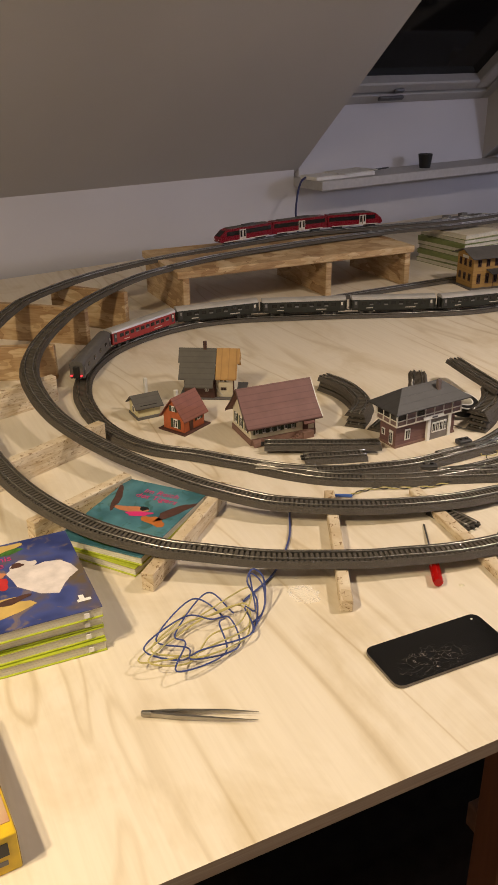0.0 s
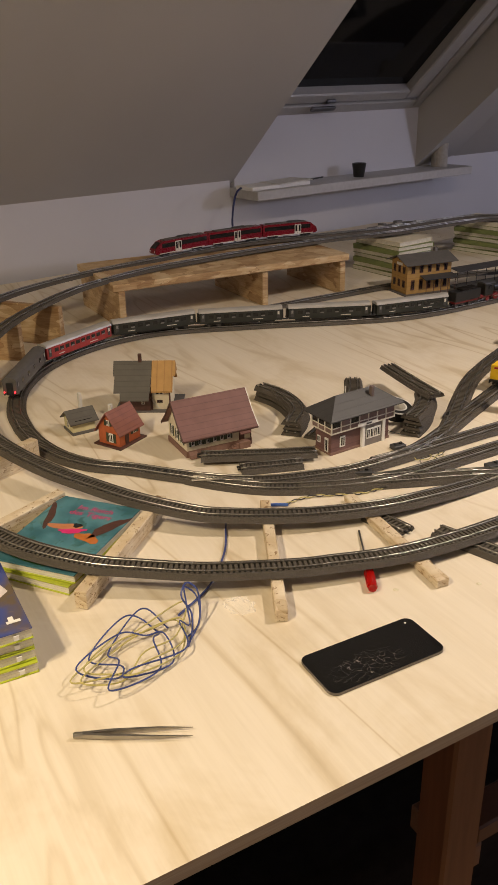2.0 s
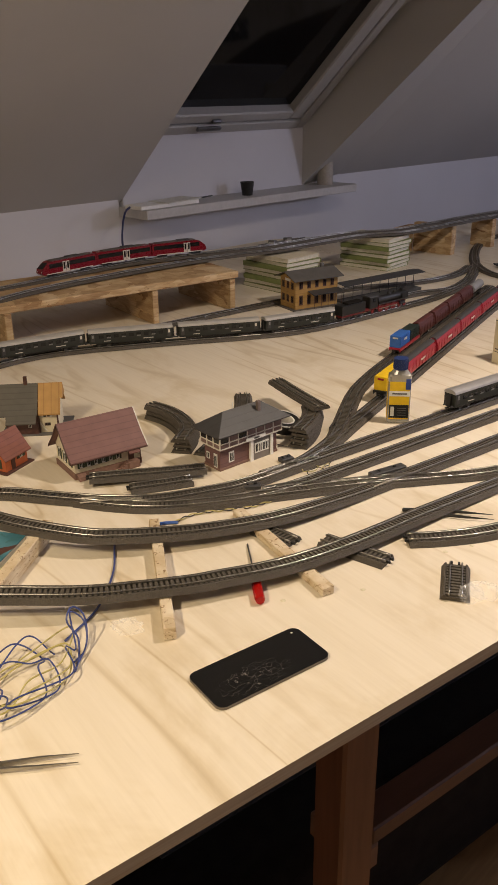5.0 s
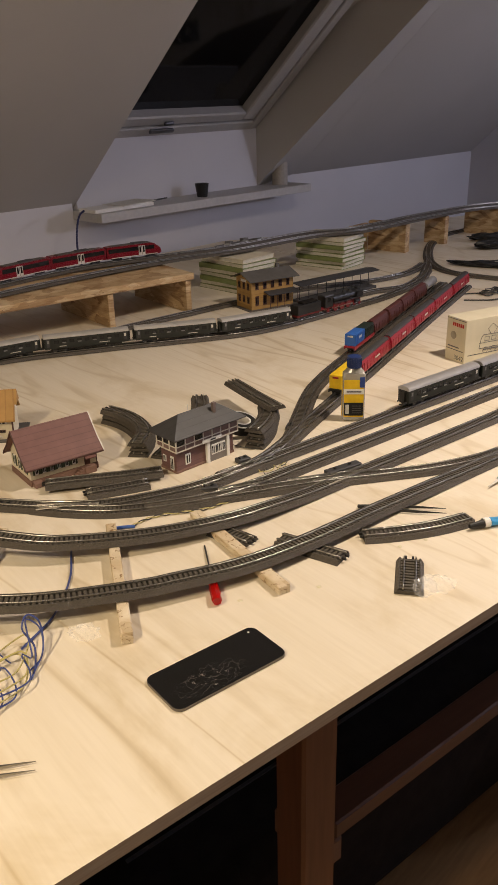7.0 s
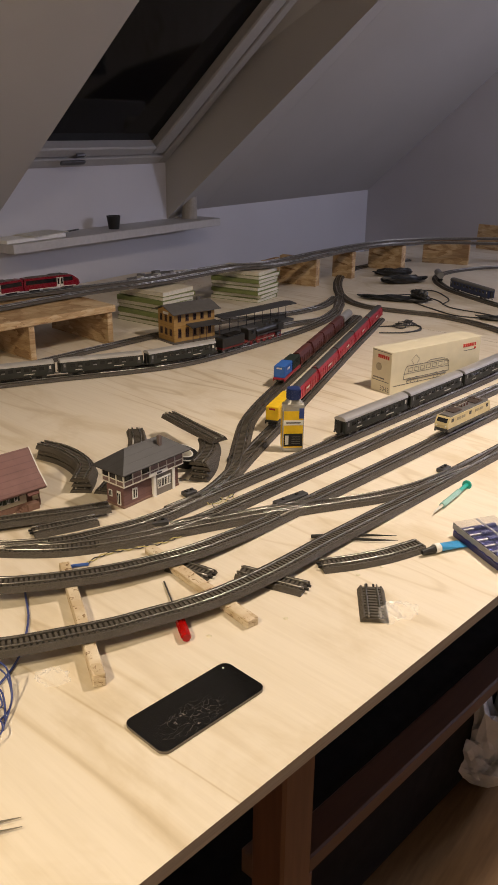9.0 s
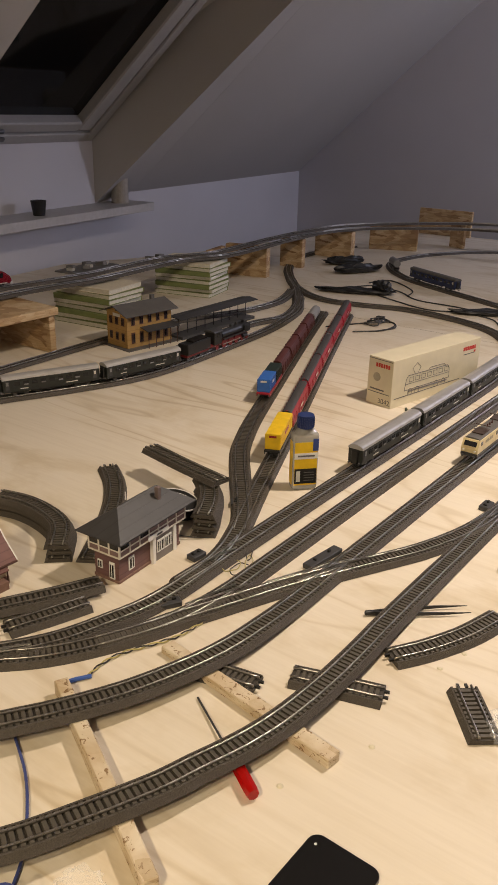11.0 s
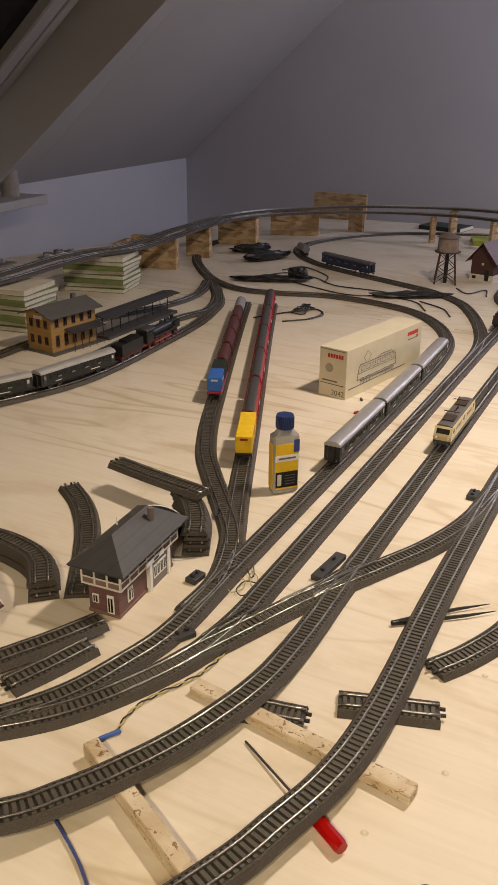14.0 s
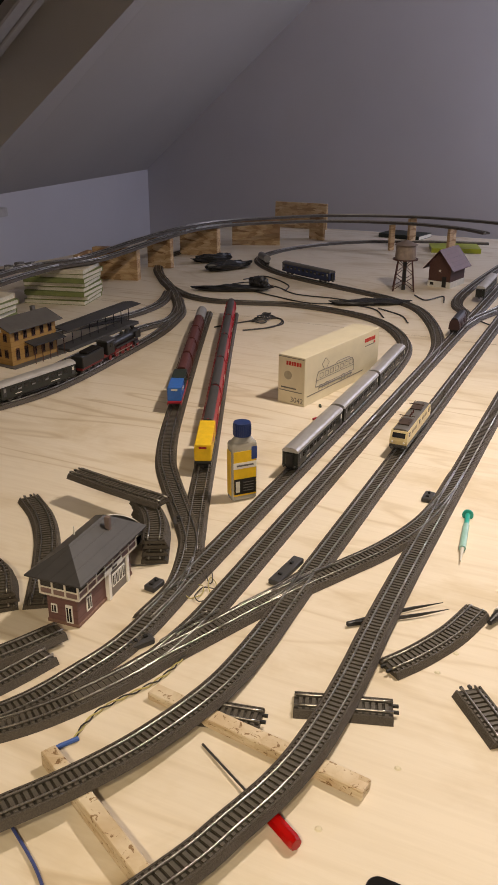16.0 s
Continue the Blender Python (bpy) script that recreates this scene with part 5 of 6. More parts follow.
blob(b, 0.008, 0.020, z + 0.0003, 0.006, 0.006, SKIN)
blob(b, -0.035, 0.000, z + 0.0002, 0.012, 0.014, SKYBLUE)
blob(b, -0.030, -0.022, z + 0.0002, 0.009, 0.016, SKYBLUE, 30)
blob(b, -0.036, 0.018, z + 0.0003, 0.007, 0.006, DARKWOOD)
blob(b, -0.012, 0.030, z + 0.0002, 0.014, 0.010, GOLD)
blob(b, 0.014, -0.038, z + 0.0003, 0.020, 0.006, DARKWOOD, 12)
words(b, "Das Geheimnis", -0.022, 0.050, z + 0.0003, 0.016, PINK)
words(b, "der Mumie", -0.020, 0.036, z + 0.0003, 0.016, PINK)
part("author_bar", box(B(), (0.055, 0.003, 0.0003), pose(-0.02, 0.027, z + 0.0003)), WHITE, b)
part("sticker", box(B(), (0.016, 0.005, 0.0003), pose(0.088, -0.072, z + 0.0004)), WHITE, b)
part("sticker", box(B(), (0.006, 0.012, 0.0003), pose(0.086, -0.068, z + 0.0008)), WHITE, b)

# two picture books under the climbing tracks
base = TOP
for k in range(2):
    b = book(pose(0.330 + 0.004 * k, 0.994 + 0.003 * k, base, 0, 0, -53 + 3 * k), (0.137, 0.190, 0.0135), JUNGLE if k else LIME, "turquoise children's hardback under the tracks" if k else "lime-edged children's hardback under another book", "books under the tracks", LIME)
    base += 0.0139
z = 0.01365
words(b, "des Tigers", 0.006, 0.048, z + 0.0003, 0.017, PINK)
words(b, "Im Reich", 0.006, 0.064, z + 0.0003, 0.017, PINK)
blob(b, -0.012, 0.012, z, 0.028, 0.009, SKIN, 8)
blob(b, 0.004, 0.020, z + 0.0002, 0.007, 0.006, BLACK)
blob(b, 0.004, 0.004, z + 0.0002, 0.020, 0.007, PINK, 20)
blob(b, 0.035, -0.006, z, 0.022, 0.010, plain("tiger_print", (0.45, 0.14, 0.03), 0.4), -14)
blob(b, 0.050, 0.030, z, 0.010, 0.036, DARKWOOD, -25)
blob(b, -0.052, 0.035, z, 0.006, 0.040, DARKWOOD, 20)
blob(b, 0.0, -0.070, z, 0.060, 0.016, LEAF)

MOSS = plain("moss_cover", (0.20, 0.24, 0.085), 0.45)
# roll of tape leaning on the track stack
tape = thing("tape_roll", pose(1.035, 1.13, TOP + 0.012, 12, 6, 0), "roll of black insulating tape with a white core", "tape roll")
ring = lambda r0, r1, z0, z1: [[(r * math.cos(a * math.pi / 16), r * math.sin(a * math.pi / 16), z) for a in range(32)] for r, z in ((r0, z0), (r1, z0), (r1, z1), (r0, z1))]


def washer(r0, r1, z0, z1):
    bm = B()
    vs = [[bm.verts.new(p) for p in loop] for loop in ring(r0, r1, z0, z1)]
    for i in range(4):
        for k in range(32):
            bm.faces.new((vs[i][k], vs[i][(k + 1) % 32], vs[(i + 1) % 4][(k + 1) % 32], vs[(i + 1) % 4][k]))
    return bm


part("winding", washer(0.0215, 0.034, 0.0, 0.019), BLACK, tape, "glossy black tape winding")
part("core", washer(0.0185, 0.0213, 0.0, 0.0195), WHITE, tape, "white cardboard core")
part("rim", washer(0.0325, 0.0348, 0.0175, 0.0195), WHITE, tape, "white rim")

# book stacks behind the station that carry the elevated tracks
for (x, y, turn), n, lab in (((1.862, 2.175, 7), 8, "pale-edged hardback in a stack under the tracks"), ((2.375, 2.235, 14), 8, "pale-edged hardback in a stack beside the station")):
    base = TOP
    for k in range(n):
        t = 0.0147
        book(pose(x + 0.005 * math.sin(k * 2.3), y + 0.004 * math.cos(k * 1.7), base, 0, 0, turn + (0 if k in (2, 5) else 180) + 3 * math.sin(k * 1.9)), (0.158, 0.215, t - 0.0002), CREAM if k == 7 else MOSS, lab, "track book stacks")
        base += t
for k, (x, y, turn) in enumerate(((4.30, 1.56, -10), (3.985, 1.245, 18))):
    book(pose(x, y, TOP, 0, 0, turn), (0.16, 0.22, 0.02), LIME if k else DGREEN, "green hardback lying near the gable wall", "far books")

# ---- boxes and bottle ----
CARD = plain("ivory_card", (0.66, 0.60, 0.44), 0.5, 0, 0.07, 25)
PRINT = plain("grey_print", (0.14, 0.13, 0.12), 0.5)
s = thing("locomotive_box", pose(1.717, 1.097, TOP, 0, 0, -11.5), "ivory cardboard locomotive box with line drawing", "cardboard box")
LX, LY, LZ = 0.335, 0.070, 0.111
part("carton", box(B(), (LX, LY, LZ), pose(LX / 2, LY / 2, LZ / 2), 0.0008), CARD, s)
part("flap_edge", box(B(), (0.0016, LY - 0.004, 0.0012), pose(-0.0008, LY / 2, LZ - 0.004)), PRINT, s)
REDPRINT = plain("red_print", (0.50, 0.03, 0.02), 0.5)
for x, w in ((0.268, 0.008), (0.277, 0.006), (0.284, 0.005), (0.291, 0.006), (0.299, 0.007), (0.306, 0.004), (0.312, 0.005)):
    part("logo_bar", box(B(), (w, 0.0006, 0.009), pose(x, -0.0003, 0.092)), REDPRINT, s)
part("logo_mark", box(B(), (0.007, 0.0006, 0.005), pose(0.312, -0.0003, 0.0815)), REDPRINT, s)
part("text_bar", box(B(), (0.045, 0.0005, 0.002), pose(0.29, -0.0003, 0.078)), PRINT, s)
for k in range(6):
    part("logo_bar", box(B(), (0.0006, 0.005, 0.009), pose(-0.0003, 0.046 - 0.0068 * k, 0.094)), REDPRINT, s)
part("rule_line", box(B(), (0.25, 0.0005, 0.0018), pose(0.135, -0.0003, 0.021)), PRINT, s)
part("rule_line", box(B(), (0.0005, 0.060, 0.0018), pose(-0.0003, 0.036, 0.030)), PRINT, s)
part("emblem", tube(B(), 0.010, 0.010, 0.0006, pose(-0.0003, 0.044, 0.066, 0, 90), 20), plain("emblem_grey", (0.40, 0.36, 0.27), 0.5), s)
part("text_bar", box(B(), (0.0005, 0.040, 0.003), pose(-0.0003, 0.042, 0.037)), PRINT, s)
cu = bpy.data.curves.new("number", "FONT")
cu.body, cu.size, cu.extrude, cu.align_x = "3042", 0.017, 0.0001, "CENTER"
cu.materials.append(PRINT)
t = new("number", cu)
t.parent = s
t.matrix_basis = pose(-0.0005, 0.020, 0.006, 90, 0, -90)
# the drawing of an engine on the long side
def stroke(points, r=0.0006):
    part("drawn_line", wire(B(), [Vector((x, -0.0004, z)) for x, z in points], r, 4), PRINT, s)


stroke([(0.045, 0.034), (0.050, 0.060), (0.056, 0.068), (0.205, 0.066), (0.212, 0.058), (0.214, 0.034), (0.045, 0.034)], 0.0008)
stroke([(0.045, 0.048), (0.213, 0.047)])
stroke([(0.060, 0.030), (0.205, 0.029)], 0.0016)
for k in range(7):
    x = 0.062 + 0.022 * k
    stroke([(x, 0.052), (x + 0.014, 0.052), (x + 0.014, 0.062), (x, 0.062), (x, 0.052)])
for x in (0.066, 0.092, 0.165, 0.192):
    stroke([(x + 0.008 * math.cos(a * 0.6283), 0.028 + 0.008 * math.sin(a * 0.6283)) for a in range(11)])
stroke([(0.080, 0.069), (0.070, 0.082), (0.085, 0.094), (0.100, 0.082), (0.090, 0.069)])
stroke([(0.130, 0.069), (0.140, 0.073), (0.190, 0.072), (0.196, 0.067)])

s = thing("fluid_bottle", pose(1.256, 1.028, TOP, 0, 0, -42), "clear bottle of yellow-labelled cleaner with a blue cap", "bottle")
CLEAR = plain("cloudy_plastic", (0.55, 0.54, 0.50), 0.18, 0, 0.1)
CLEAR.node_tree.nodes["Principled BSDF"].inputs["Transmission Weight"].default_value = 0.45
bm = box(B(), (0.046, 0.024, 0.106), pose(0, 0, 0.0535), 0.006, 3)
part("flask", bm, CLEAR, s, smooth=False)
part("shoulder", tube(B(), 0.0205, 0.0125, 0.010, pose(0, 0, 0.1105) @ Matrix.Diagonal((1, 0.6, 1, 1)), 20), CLEAR, s)
cap = B()
tube(cap, 0.0145, 0.014, 0.022, pose(0, 0, 0.1265), 28)
for k in range(28):
    a = 6.2832 * k / 28
    box(cap, (0.0012, 0.0012, 0.018), pose(0.0144 * math.cos(a), 0.0144 * math.sin(a), 0.1255))
part("screw_cap", cap, plain("cap_blue", (0.016, 0.035, 0.14), 0.35), s, "ribbed dark blue screw cap")
part("label_yellow", box(B(), (0.040, 0.0008, 0.080), pose(0, -0.0123, 0.051)), YELLOW, s)
part("label_yellow", box(B(), (0.0008, 0.016, 0.080), pose(-0.0232, 0, 0.051)), YELLOW, s)
part("label_white", box(B(), (0.041, 0.0008, 0.011), pose(0, -0.0127, 0.066)), WHITE, s)
part("text_bar", box(B(), (0.030, 0.0006, 0.003), pose(0, -0.0132, 0.066)), PRINT, s)
part("label_blue", box(B(), (0.010, 0.0008, 0.022), pose(0.0165, -0.0127, 0.086)), plain("label_navy", (0.03, 0.06, 0.25), 0.4), s)
part("label_black", box(B(), (0.039, 0.0008, 0.028), pose(0, -0.0127, 0.028)), BLACK, s)
part("label_strip", box(B(), (0.007, 0.0006, 0.020), pose(-0.013, -0.0132, 0.028)), PALE, s)
for k in range(4):
    part("text_bar", box(B(), (0.018, 0.0006, 0.0012), pose(0.006, -0.0133, 0.020 + 0.005 * k)), PRINT, s)

s = thing("kit_box", pose(-0.042, 0.588, TOP, 0, 0, 4), "flat yellow model kit box with a printed top", "cardboard box")
part("carton", box(B(), (0.215, 0.170, 0.042), pose(0, 0, 0.021), 0.0008), plain("kit_yellow", (0.66, 0.44, 0.02), 0.4), s)
part("top_print", box(B(), (0.211, 0.155, 0.0008), pose(0, 0.006, 0.0424)), cover_art("kit_picture", (0.30, 0.17, 0.10), (0.50, 0.36, 0.22), (0.55, 0.42, 0.30)), s)
part("edge_print", box(B(), (0.0008, 0.166, 0.040), pose(0.1078, 0, 0.021)), plain("kit_side", (0.30, 0.20, 0.06), 0.5), s)
part("logo_patch", box(B(), (0.022, 0.0008, 0.014), pose(0.088, -0.0854, 0.028)), BLACK, s)
part("text_bar", box(B(), (0.014, 0.0008, 0.005), pose(0.090, -0.0854, 0.013)), PRINT, s)

# ---- small things on the table ----
s = thing("phone_screen", pose(0.5640, 0.5800, TOP, 0, 0, -1.2), "loose black phone display with cracked glass", "phone")
bm = B()
outline = []
LW, LH, RR = 0.0805, 0.0362, 0.011
for cx, cy, a0 in ((LW - RR, LH - RR, 0), (-LW + RR, LH - RR, 90), (-LW + RR, -LH + RR, 180), (LW - RR, -LH + RR, 270)):
    outline += [(cx + RR * math.cos(radians(a0 + 15 * k)), cy + RR * math.sin(radians(a0 + 15 * k))) for k in range(7)]
lo = [bm.verts.new((x, y, 0.0008)) for x, y in outline]
hi = [bm.verts.new((x, y, 0.0040)) for x, y in outline]
n = len(outline)
for i in range(n):
    bm.faces.new((lo[i], lo[(i + 1) % n], hi[(i + 1) % n], hi[i]))
bm.faces.new(lo[::-1])
bm.faces.new(hi)
part("back_plate", bm, plain("phone_edge", (0.16, 0.14, 0.12), 0.4, 0.4), s)
bm = B()
vs = [bm.verts.new((x * 0.994, y * 0.988, 0.0044)) for x, y in outline]
bm.faces.new(vs)
g = Nodes("cracked_glass", 0.12)
v = g.coords()
cr = g.add("ShaderNodeTexVoronoi", Scale=95.0)
cr.feature = "DISTANCE_TO_EDGE"
warp = g.add("ShaderNodeTexNoise", Scale=55.0)
g.wire(v, warp.inputs["Vector"])
g.wire(g.mix(0.03, g.coords((0.55, 1.3, 1), (0, 0, 0.5)), warp.outputs["Color"]), cr.inputs["Vector"])
spot = g.add("ShaderNodeTexGradient")
spot.gradient_type = "SPHERICAL"
where = g.add("ShaderNodeTexCoord")
shift = g.add("ShaderNodeMapping", Location=(0.42, 0.42, 0), Scale=(17.0, 40.0, 1.0), Rotation=(0, 0, -0.25))
g.wire(where.outputs["Object"], shift.inputs["Vector"])
g.wire(shift.outputs["Vector"], spot.inputs["Vector"])
line = g.ramp(cr.outputs["Distance"], [(0.0, (0.8, 0.8, 0.8)), (0.022, (0, 0, 0))])
speck = g.noise(v, 220, 3)
area = g.mix(1.0, g.ramp(spot.outputs["Fac"], [(0.05, (0, 0, 0)), (0.45, (0.8, 0.8, 0.8))]), g.ramp(speck, [(0.42, (0.1, 0.1, 0.1)), (0.62, (1, 1, 1))]), "MULTIPLY")
g.colour(g.mix(g.mix(1.0, line, area, "MULTIPLY"), (0.008, 0.008, 0.008), (0.36, 0.33, 0.30)))
part("cracked_display", bm, g.mat, s, "cracked black display glass")
part("camera_hole", tube(B(), 0.0014, 0.0014, 0.0006, pose(0.068, 0.027, 0.0046), 12), PALE, s)


def tweezers(m, material, label, long=0.122, gap=0.006):
    s = thing("tweezers", m, label, "tweezers", "tweezers")
    for e in (-1, 1):
        pts = [Vector((0, 0, 0.004)), Vector((long * 0.3, e * gap * 0.6, 0.004)), Vector((long * 0.7, e * gap, 0.004)), Vector((long, e * gap * 1.0, 0.004))]
        bm = B()
        rings = []
        for p, w in zip(pts, (0.0045, 0.0045, 0.003, 0.0006)):
            rings.append([bm.verts.new(p + Vector((0, a * w * 0.35, b * w * 0.6))) for a, b in ((-1, -1), (1, -1), (1, 1), (-1, 1))])
        for r, q in zip(rings, rings[1:]):
            for i in range(4):
                bm.faces.new((r[i], r[(i + 1) % 4], q[(i + 1) % 4], q[i]))
        bm.faces.new(rings[0][::-1])
        bm.faces.new(rings[-1])
        part("arm", bm, material, s)
    part("joint", box(B(), (0.012, 0.006, 0.006), pose(0.004, 0, 0.004), 0.002, 2), material, s)


tweezers(pose(0.221, 0.633, TOP + 0.0005, 0, 0, -28), plain("brushed_steel", (0.36, 0.34, 0.30), 0.32, 0.9), "brushed steel tweezers lying on the plywood")
tweezers(pose(0.981, 0.748, TOP + 0.0005, 0, 0, -48), BLACK, "black tweezers lying under the outer track", 0.14, 0.008)

s = thing("screwdriver", pose(0.643, 0.685, TOP + 0.0075, 0, 0, 60), "small screwdriver with a clear red handle", "screwdriver")
HANDLE = glassy("clear_red", (0.62, 0.008, 0.006), 0.08)
HANDLE.node_tree.nodes["Principled BSDF"].inputs["Transmission Weight"].default_value = 0.55
bm = tube(B(), 0.0072, 0.0072, 0.036, pose(0.018, 0, 0, 0, 90), 8)
part("handle", bm, HANDLE, s, "clear red ribbed handle")
part("handle_end", tube(B(), 0.006, 0.0072, 0.004, pose(-0.002, 0, 0, 0, 90), 8), HANDLE, s)
part("shaft", tube(B(), 0.0013, 0.0013, 0.118, pose(0.094, 0, -0.0035, 0, 92), 8), WHEEL, s, "thin steel shaft")

s = thing("syringe", pose(1.195, 0.650, TOP + 0.006, 0, 0, 7), "small syringe with green plunger", "syringe")
TEAL = plain("teal_plastic", (0.02, 0.36, 0.30), 0.3)
part("barrel", tube(B(), 0.0052, 0.0052, 0.075, pose(0.075, 0, 0, 0, 90), 16), plain("pale_teal", (0.30, 0.52, 0.47), 0.2), s)
part("nozzle", tube(B(), 0.001, 0.003, 0.038, pose(0.019, 0, 0, 0, 90), 10), PALE, s)
part("plunger", tube(B(), 0.004, 0.004, 0.040, pose(0.130, 0, 0, 0, 90), 10), TEAL, s)
part("thumb_plate", tube(B(), 0.009, 0.009, 0.003, pose(0.151, 0, 0, 0, 90), 16), TEAL, s)

s = thing("glue_tube", pose(1.090, 0.574, TOP, 0, 0, -18), "blue glue tube with a black nozzle cap", "glue tube")
CYAN = plain("tube_blue", (0.05, 0.30, 0.62), 0.3)
bm = B()
r0 = [bm.verts.new((0.0, 0.008 * math.cos(a), 0.008 + 0.007 * math.sin(a))) for a in [k * 0.6283 for k in range(10)]]
r1 = [bm.verts.new((0.048, 0.013 * math.cos(a), 0.003 + 0.0014 * math.sin(a))) for a in [k * 0.6283 for k in range(10)]]
for i in range(10):
    bm.faces.new((r0[i], r0[(i + 1) % 10], r1[(i + 1) % 10], r1[i]))
bm.faces.new(r0[::-1])
bm.faces.new(r1)
part("tube_body", bm, CYAN, s)
part("collar", tube(B(), 0.008, 0.008, 0.010, pose(-0.006, 0, 0.008, 0, 90), 12), WHITE, s)
part("cap", tube(B(), 0.0035, 0.007, 0.026, pose(-0.023, 0, 0.0075, 0, 90), 12), BLACK, s)

s = thing("bit_case", pose(1.160, 0.513, TOP, 0, 0, 64), "blue screwdriver case with a clear lid", "tool case")
part("tray", box(B(), (0.125, 0.080, 0.013), pose(0, 0, 0.0065), 0.002), plain("tray_blue", (0.014, 0.016, 0.085), 0.35), s)
for k in range(6):
    x = -0.048 + 0.0192 * k
    part("driver_handle", tube(B(), 0.0040, 0.0040, 0.042, pose(x, -0.012, 0.0155, 90), 10), plain("driver_blue", (0.03, 0.035, 0.12), 0.3) if k == 0 else bpy.data.materials["driver_blue"], s)
    part("driver_shaft", tube(B(), 0.0014, 0.0014, 0.026, pose(x, 0.022, 0.0155, 90), 8), STEEL, s)
    part("driver_cap", tube(B(), 0.0042, 0.0032, 0.006, pose(x, 0.036, 0.0155, 90), 10), GREYTANK, s)
part("lid_rim", box(B(), (0.127, 0.0015, 0.010), pose(0, 0.0395, 0.019), 0.0005), GREYTANK, s)
part("lid_bar", box(B(), (0.127, 0.004, 0.002), pose(0, -0.006, 0.0235), 0.0006), GREYTANK, s)
LID = glassy("clear_lid", (0.9, 0.9, 0.92), 0.08)
lid = part("lid", box(B(), (0.127, 0.082, 0.0012), pose(0, 0, 0.0252), 0.0004), LID, s, "clear plastic lid")
lid.visible_shadow = False

film = Nodes("crumpled_film", 0.15)
film.colour((0.75, 0.74, 0.72))
film.bsdf.inputs["Alpha"].default_value = 0.16
FOIL = film.mat


def crumple(name, m, rx, ry, rz, label, material, n=26, seed=3):
    """A crumpled thin bag: a noisy, creased cap."""
    bm = bmesh.new()
    bmesh.ops.create_icosphere(bm, subdivisions=4, radius=1.0)
    for v in bm.verts:
        d = v.co.normalized()
        f = 1 + 0.45 * noise.noise(d * 2.1 + Vector((seed, 0, 0))) + 0.28 * abs(noise.noise(d * 5.3 + Vector((0, seed, 0)))) - 0.2 * abs(noise.noise(d * 11 + Vector((0, 0, seed))))
        v.co = Vector((d.x * rx * f, d.y * ry * f, max(0.0005, (d.z * 0.5 + 0.5) * rz * f)))
    return single(name, bm, material, m, label, "plastic bag")


ob = crumple("plastic_bag", pose(0.873, 0.522, TOP, 0, 0, 30), 0.020, 0.016, 0.014, "crumpled clear plastic bag on a track piece", FOIL)
ob.visible_shadow = False
ob = crumple("plastic_bag", pose(0.90, 0.520, TOP, 0, 0, -10), 0.022, 0.020, 0.006, "flat crumpled clear plastic bag on the plywood", FOIL, seed=8)
ob.visible_shadow = False
ob = crumple("plastic_bag", pose(0.475, 0.742, TOP, 0, 0, 20), 0.016, 0.020, 0.008, "small clear bag under the outer track", FOIL, seed=5)
ob.visible_shadow = False

for k, (x, y, c) in enumerate(((1.735, 1.066, SHUTTER), (1.655, 1.048, RED))):
    single("track_plug", box(B(), (0.012, 0.005, 0.005), pose(0, 0, 0.0025), 0.0008), c, pose(x, y, TOP, 0, 0, 30 - 50 * k), "tiny coloured banana plug on the plywood", "plug", "plugs")
for x, y in ((0.775, 0.626), (0.735, 0.662), (0.672, 0.672), (0.94, 0.624), (0.985, 0.612)):
    single("wood_crumb", tube(B(), 0.004, 0.0022, 0.0012, pose(0, 0, 0.0006), 7), CARD, pose(x, y, TOP, 0, 0, x * 900), "small pale wood crumb on the table", "crumb", "crumbs")

# ---- wires ----
BLUEWIRE, YELWIRE = plain("blue_wire", (0.045, 0.065, 0.22), 0.4), plain("yellow_wire", (0.47, 0.41, 0.15), 0.4)
GREYWIRE = plain("dark_wire", (0.03, 0.028, 0.026), 0.5)


def cord(name, points, r, material, label, category="wire"):
    return single(name, wire(B(), spline([tuple(p) for p in points], 0.004), r), material, Matrix(), label, category, "wires")


rnd = random.Random(11)
for c, mat, lab in ((0, BLUEWIRE, "tangled blue wire lying on the plywood"), (1, YELWIRE, "tangled yellow wire lying on the plywood")):
    pts = []
    for k in range(21):
        a = k * 0.93 + 1.4 * c
        rr = 0.052 + 0.026 * math.sin(k * 1.7 + c) + rnd.uniform(-0.012, 0.012)
        x, y = rr * 1.22 * math.cos(a), rr * 0.62 * math.sin(a)
        q = radians(28)
        pts.append((0.322 + 0.004 * c + x * math.cos(q) - y * math.sin(q), 0.715 + x * math.sin(q) + y * math.cos(q), TOP + 0.003 + 0.012 * abs(math.sin(k * 1.3 + c)) + 0.006 * rnd.random()))
    if c == 0:
        pts += [(0.395, 0.720, TOP + 0.02), (0.404, 0.748, TOP + 0.035), (0.415, 0.775, TOP + 0.035), (0.428, 0.768, TOP + 0.02), (0.415, 0.735, TOP + 0.01), (0.385, 0.705, TOP + 0.004)]
    cord("wire", pts, 0.00105, mat, lab)
cord("wire", [(0.385, 0.705, TOP + 0.002), (0.398, 0.722, TOP + 0.004), (0.408, 0.742, TOP + 0.018), (0.400, 0.752, TOP + 0.040), (0.412, 0.762, TOP + 0.050), (0.424, 0.757, TOP + 0.038), (0.420, 0.742, TOP + 0.018), (0.408, 0.728, TOP + 0.006), (0.39, 0.72, TOP + 0.003)], 0.0012, BLUEWIRE, "blue wire standing up in a loop")
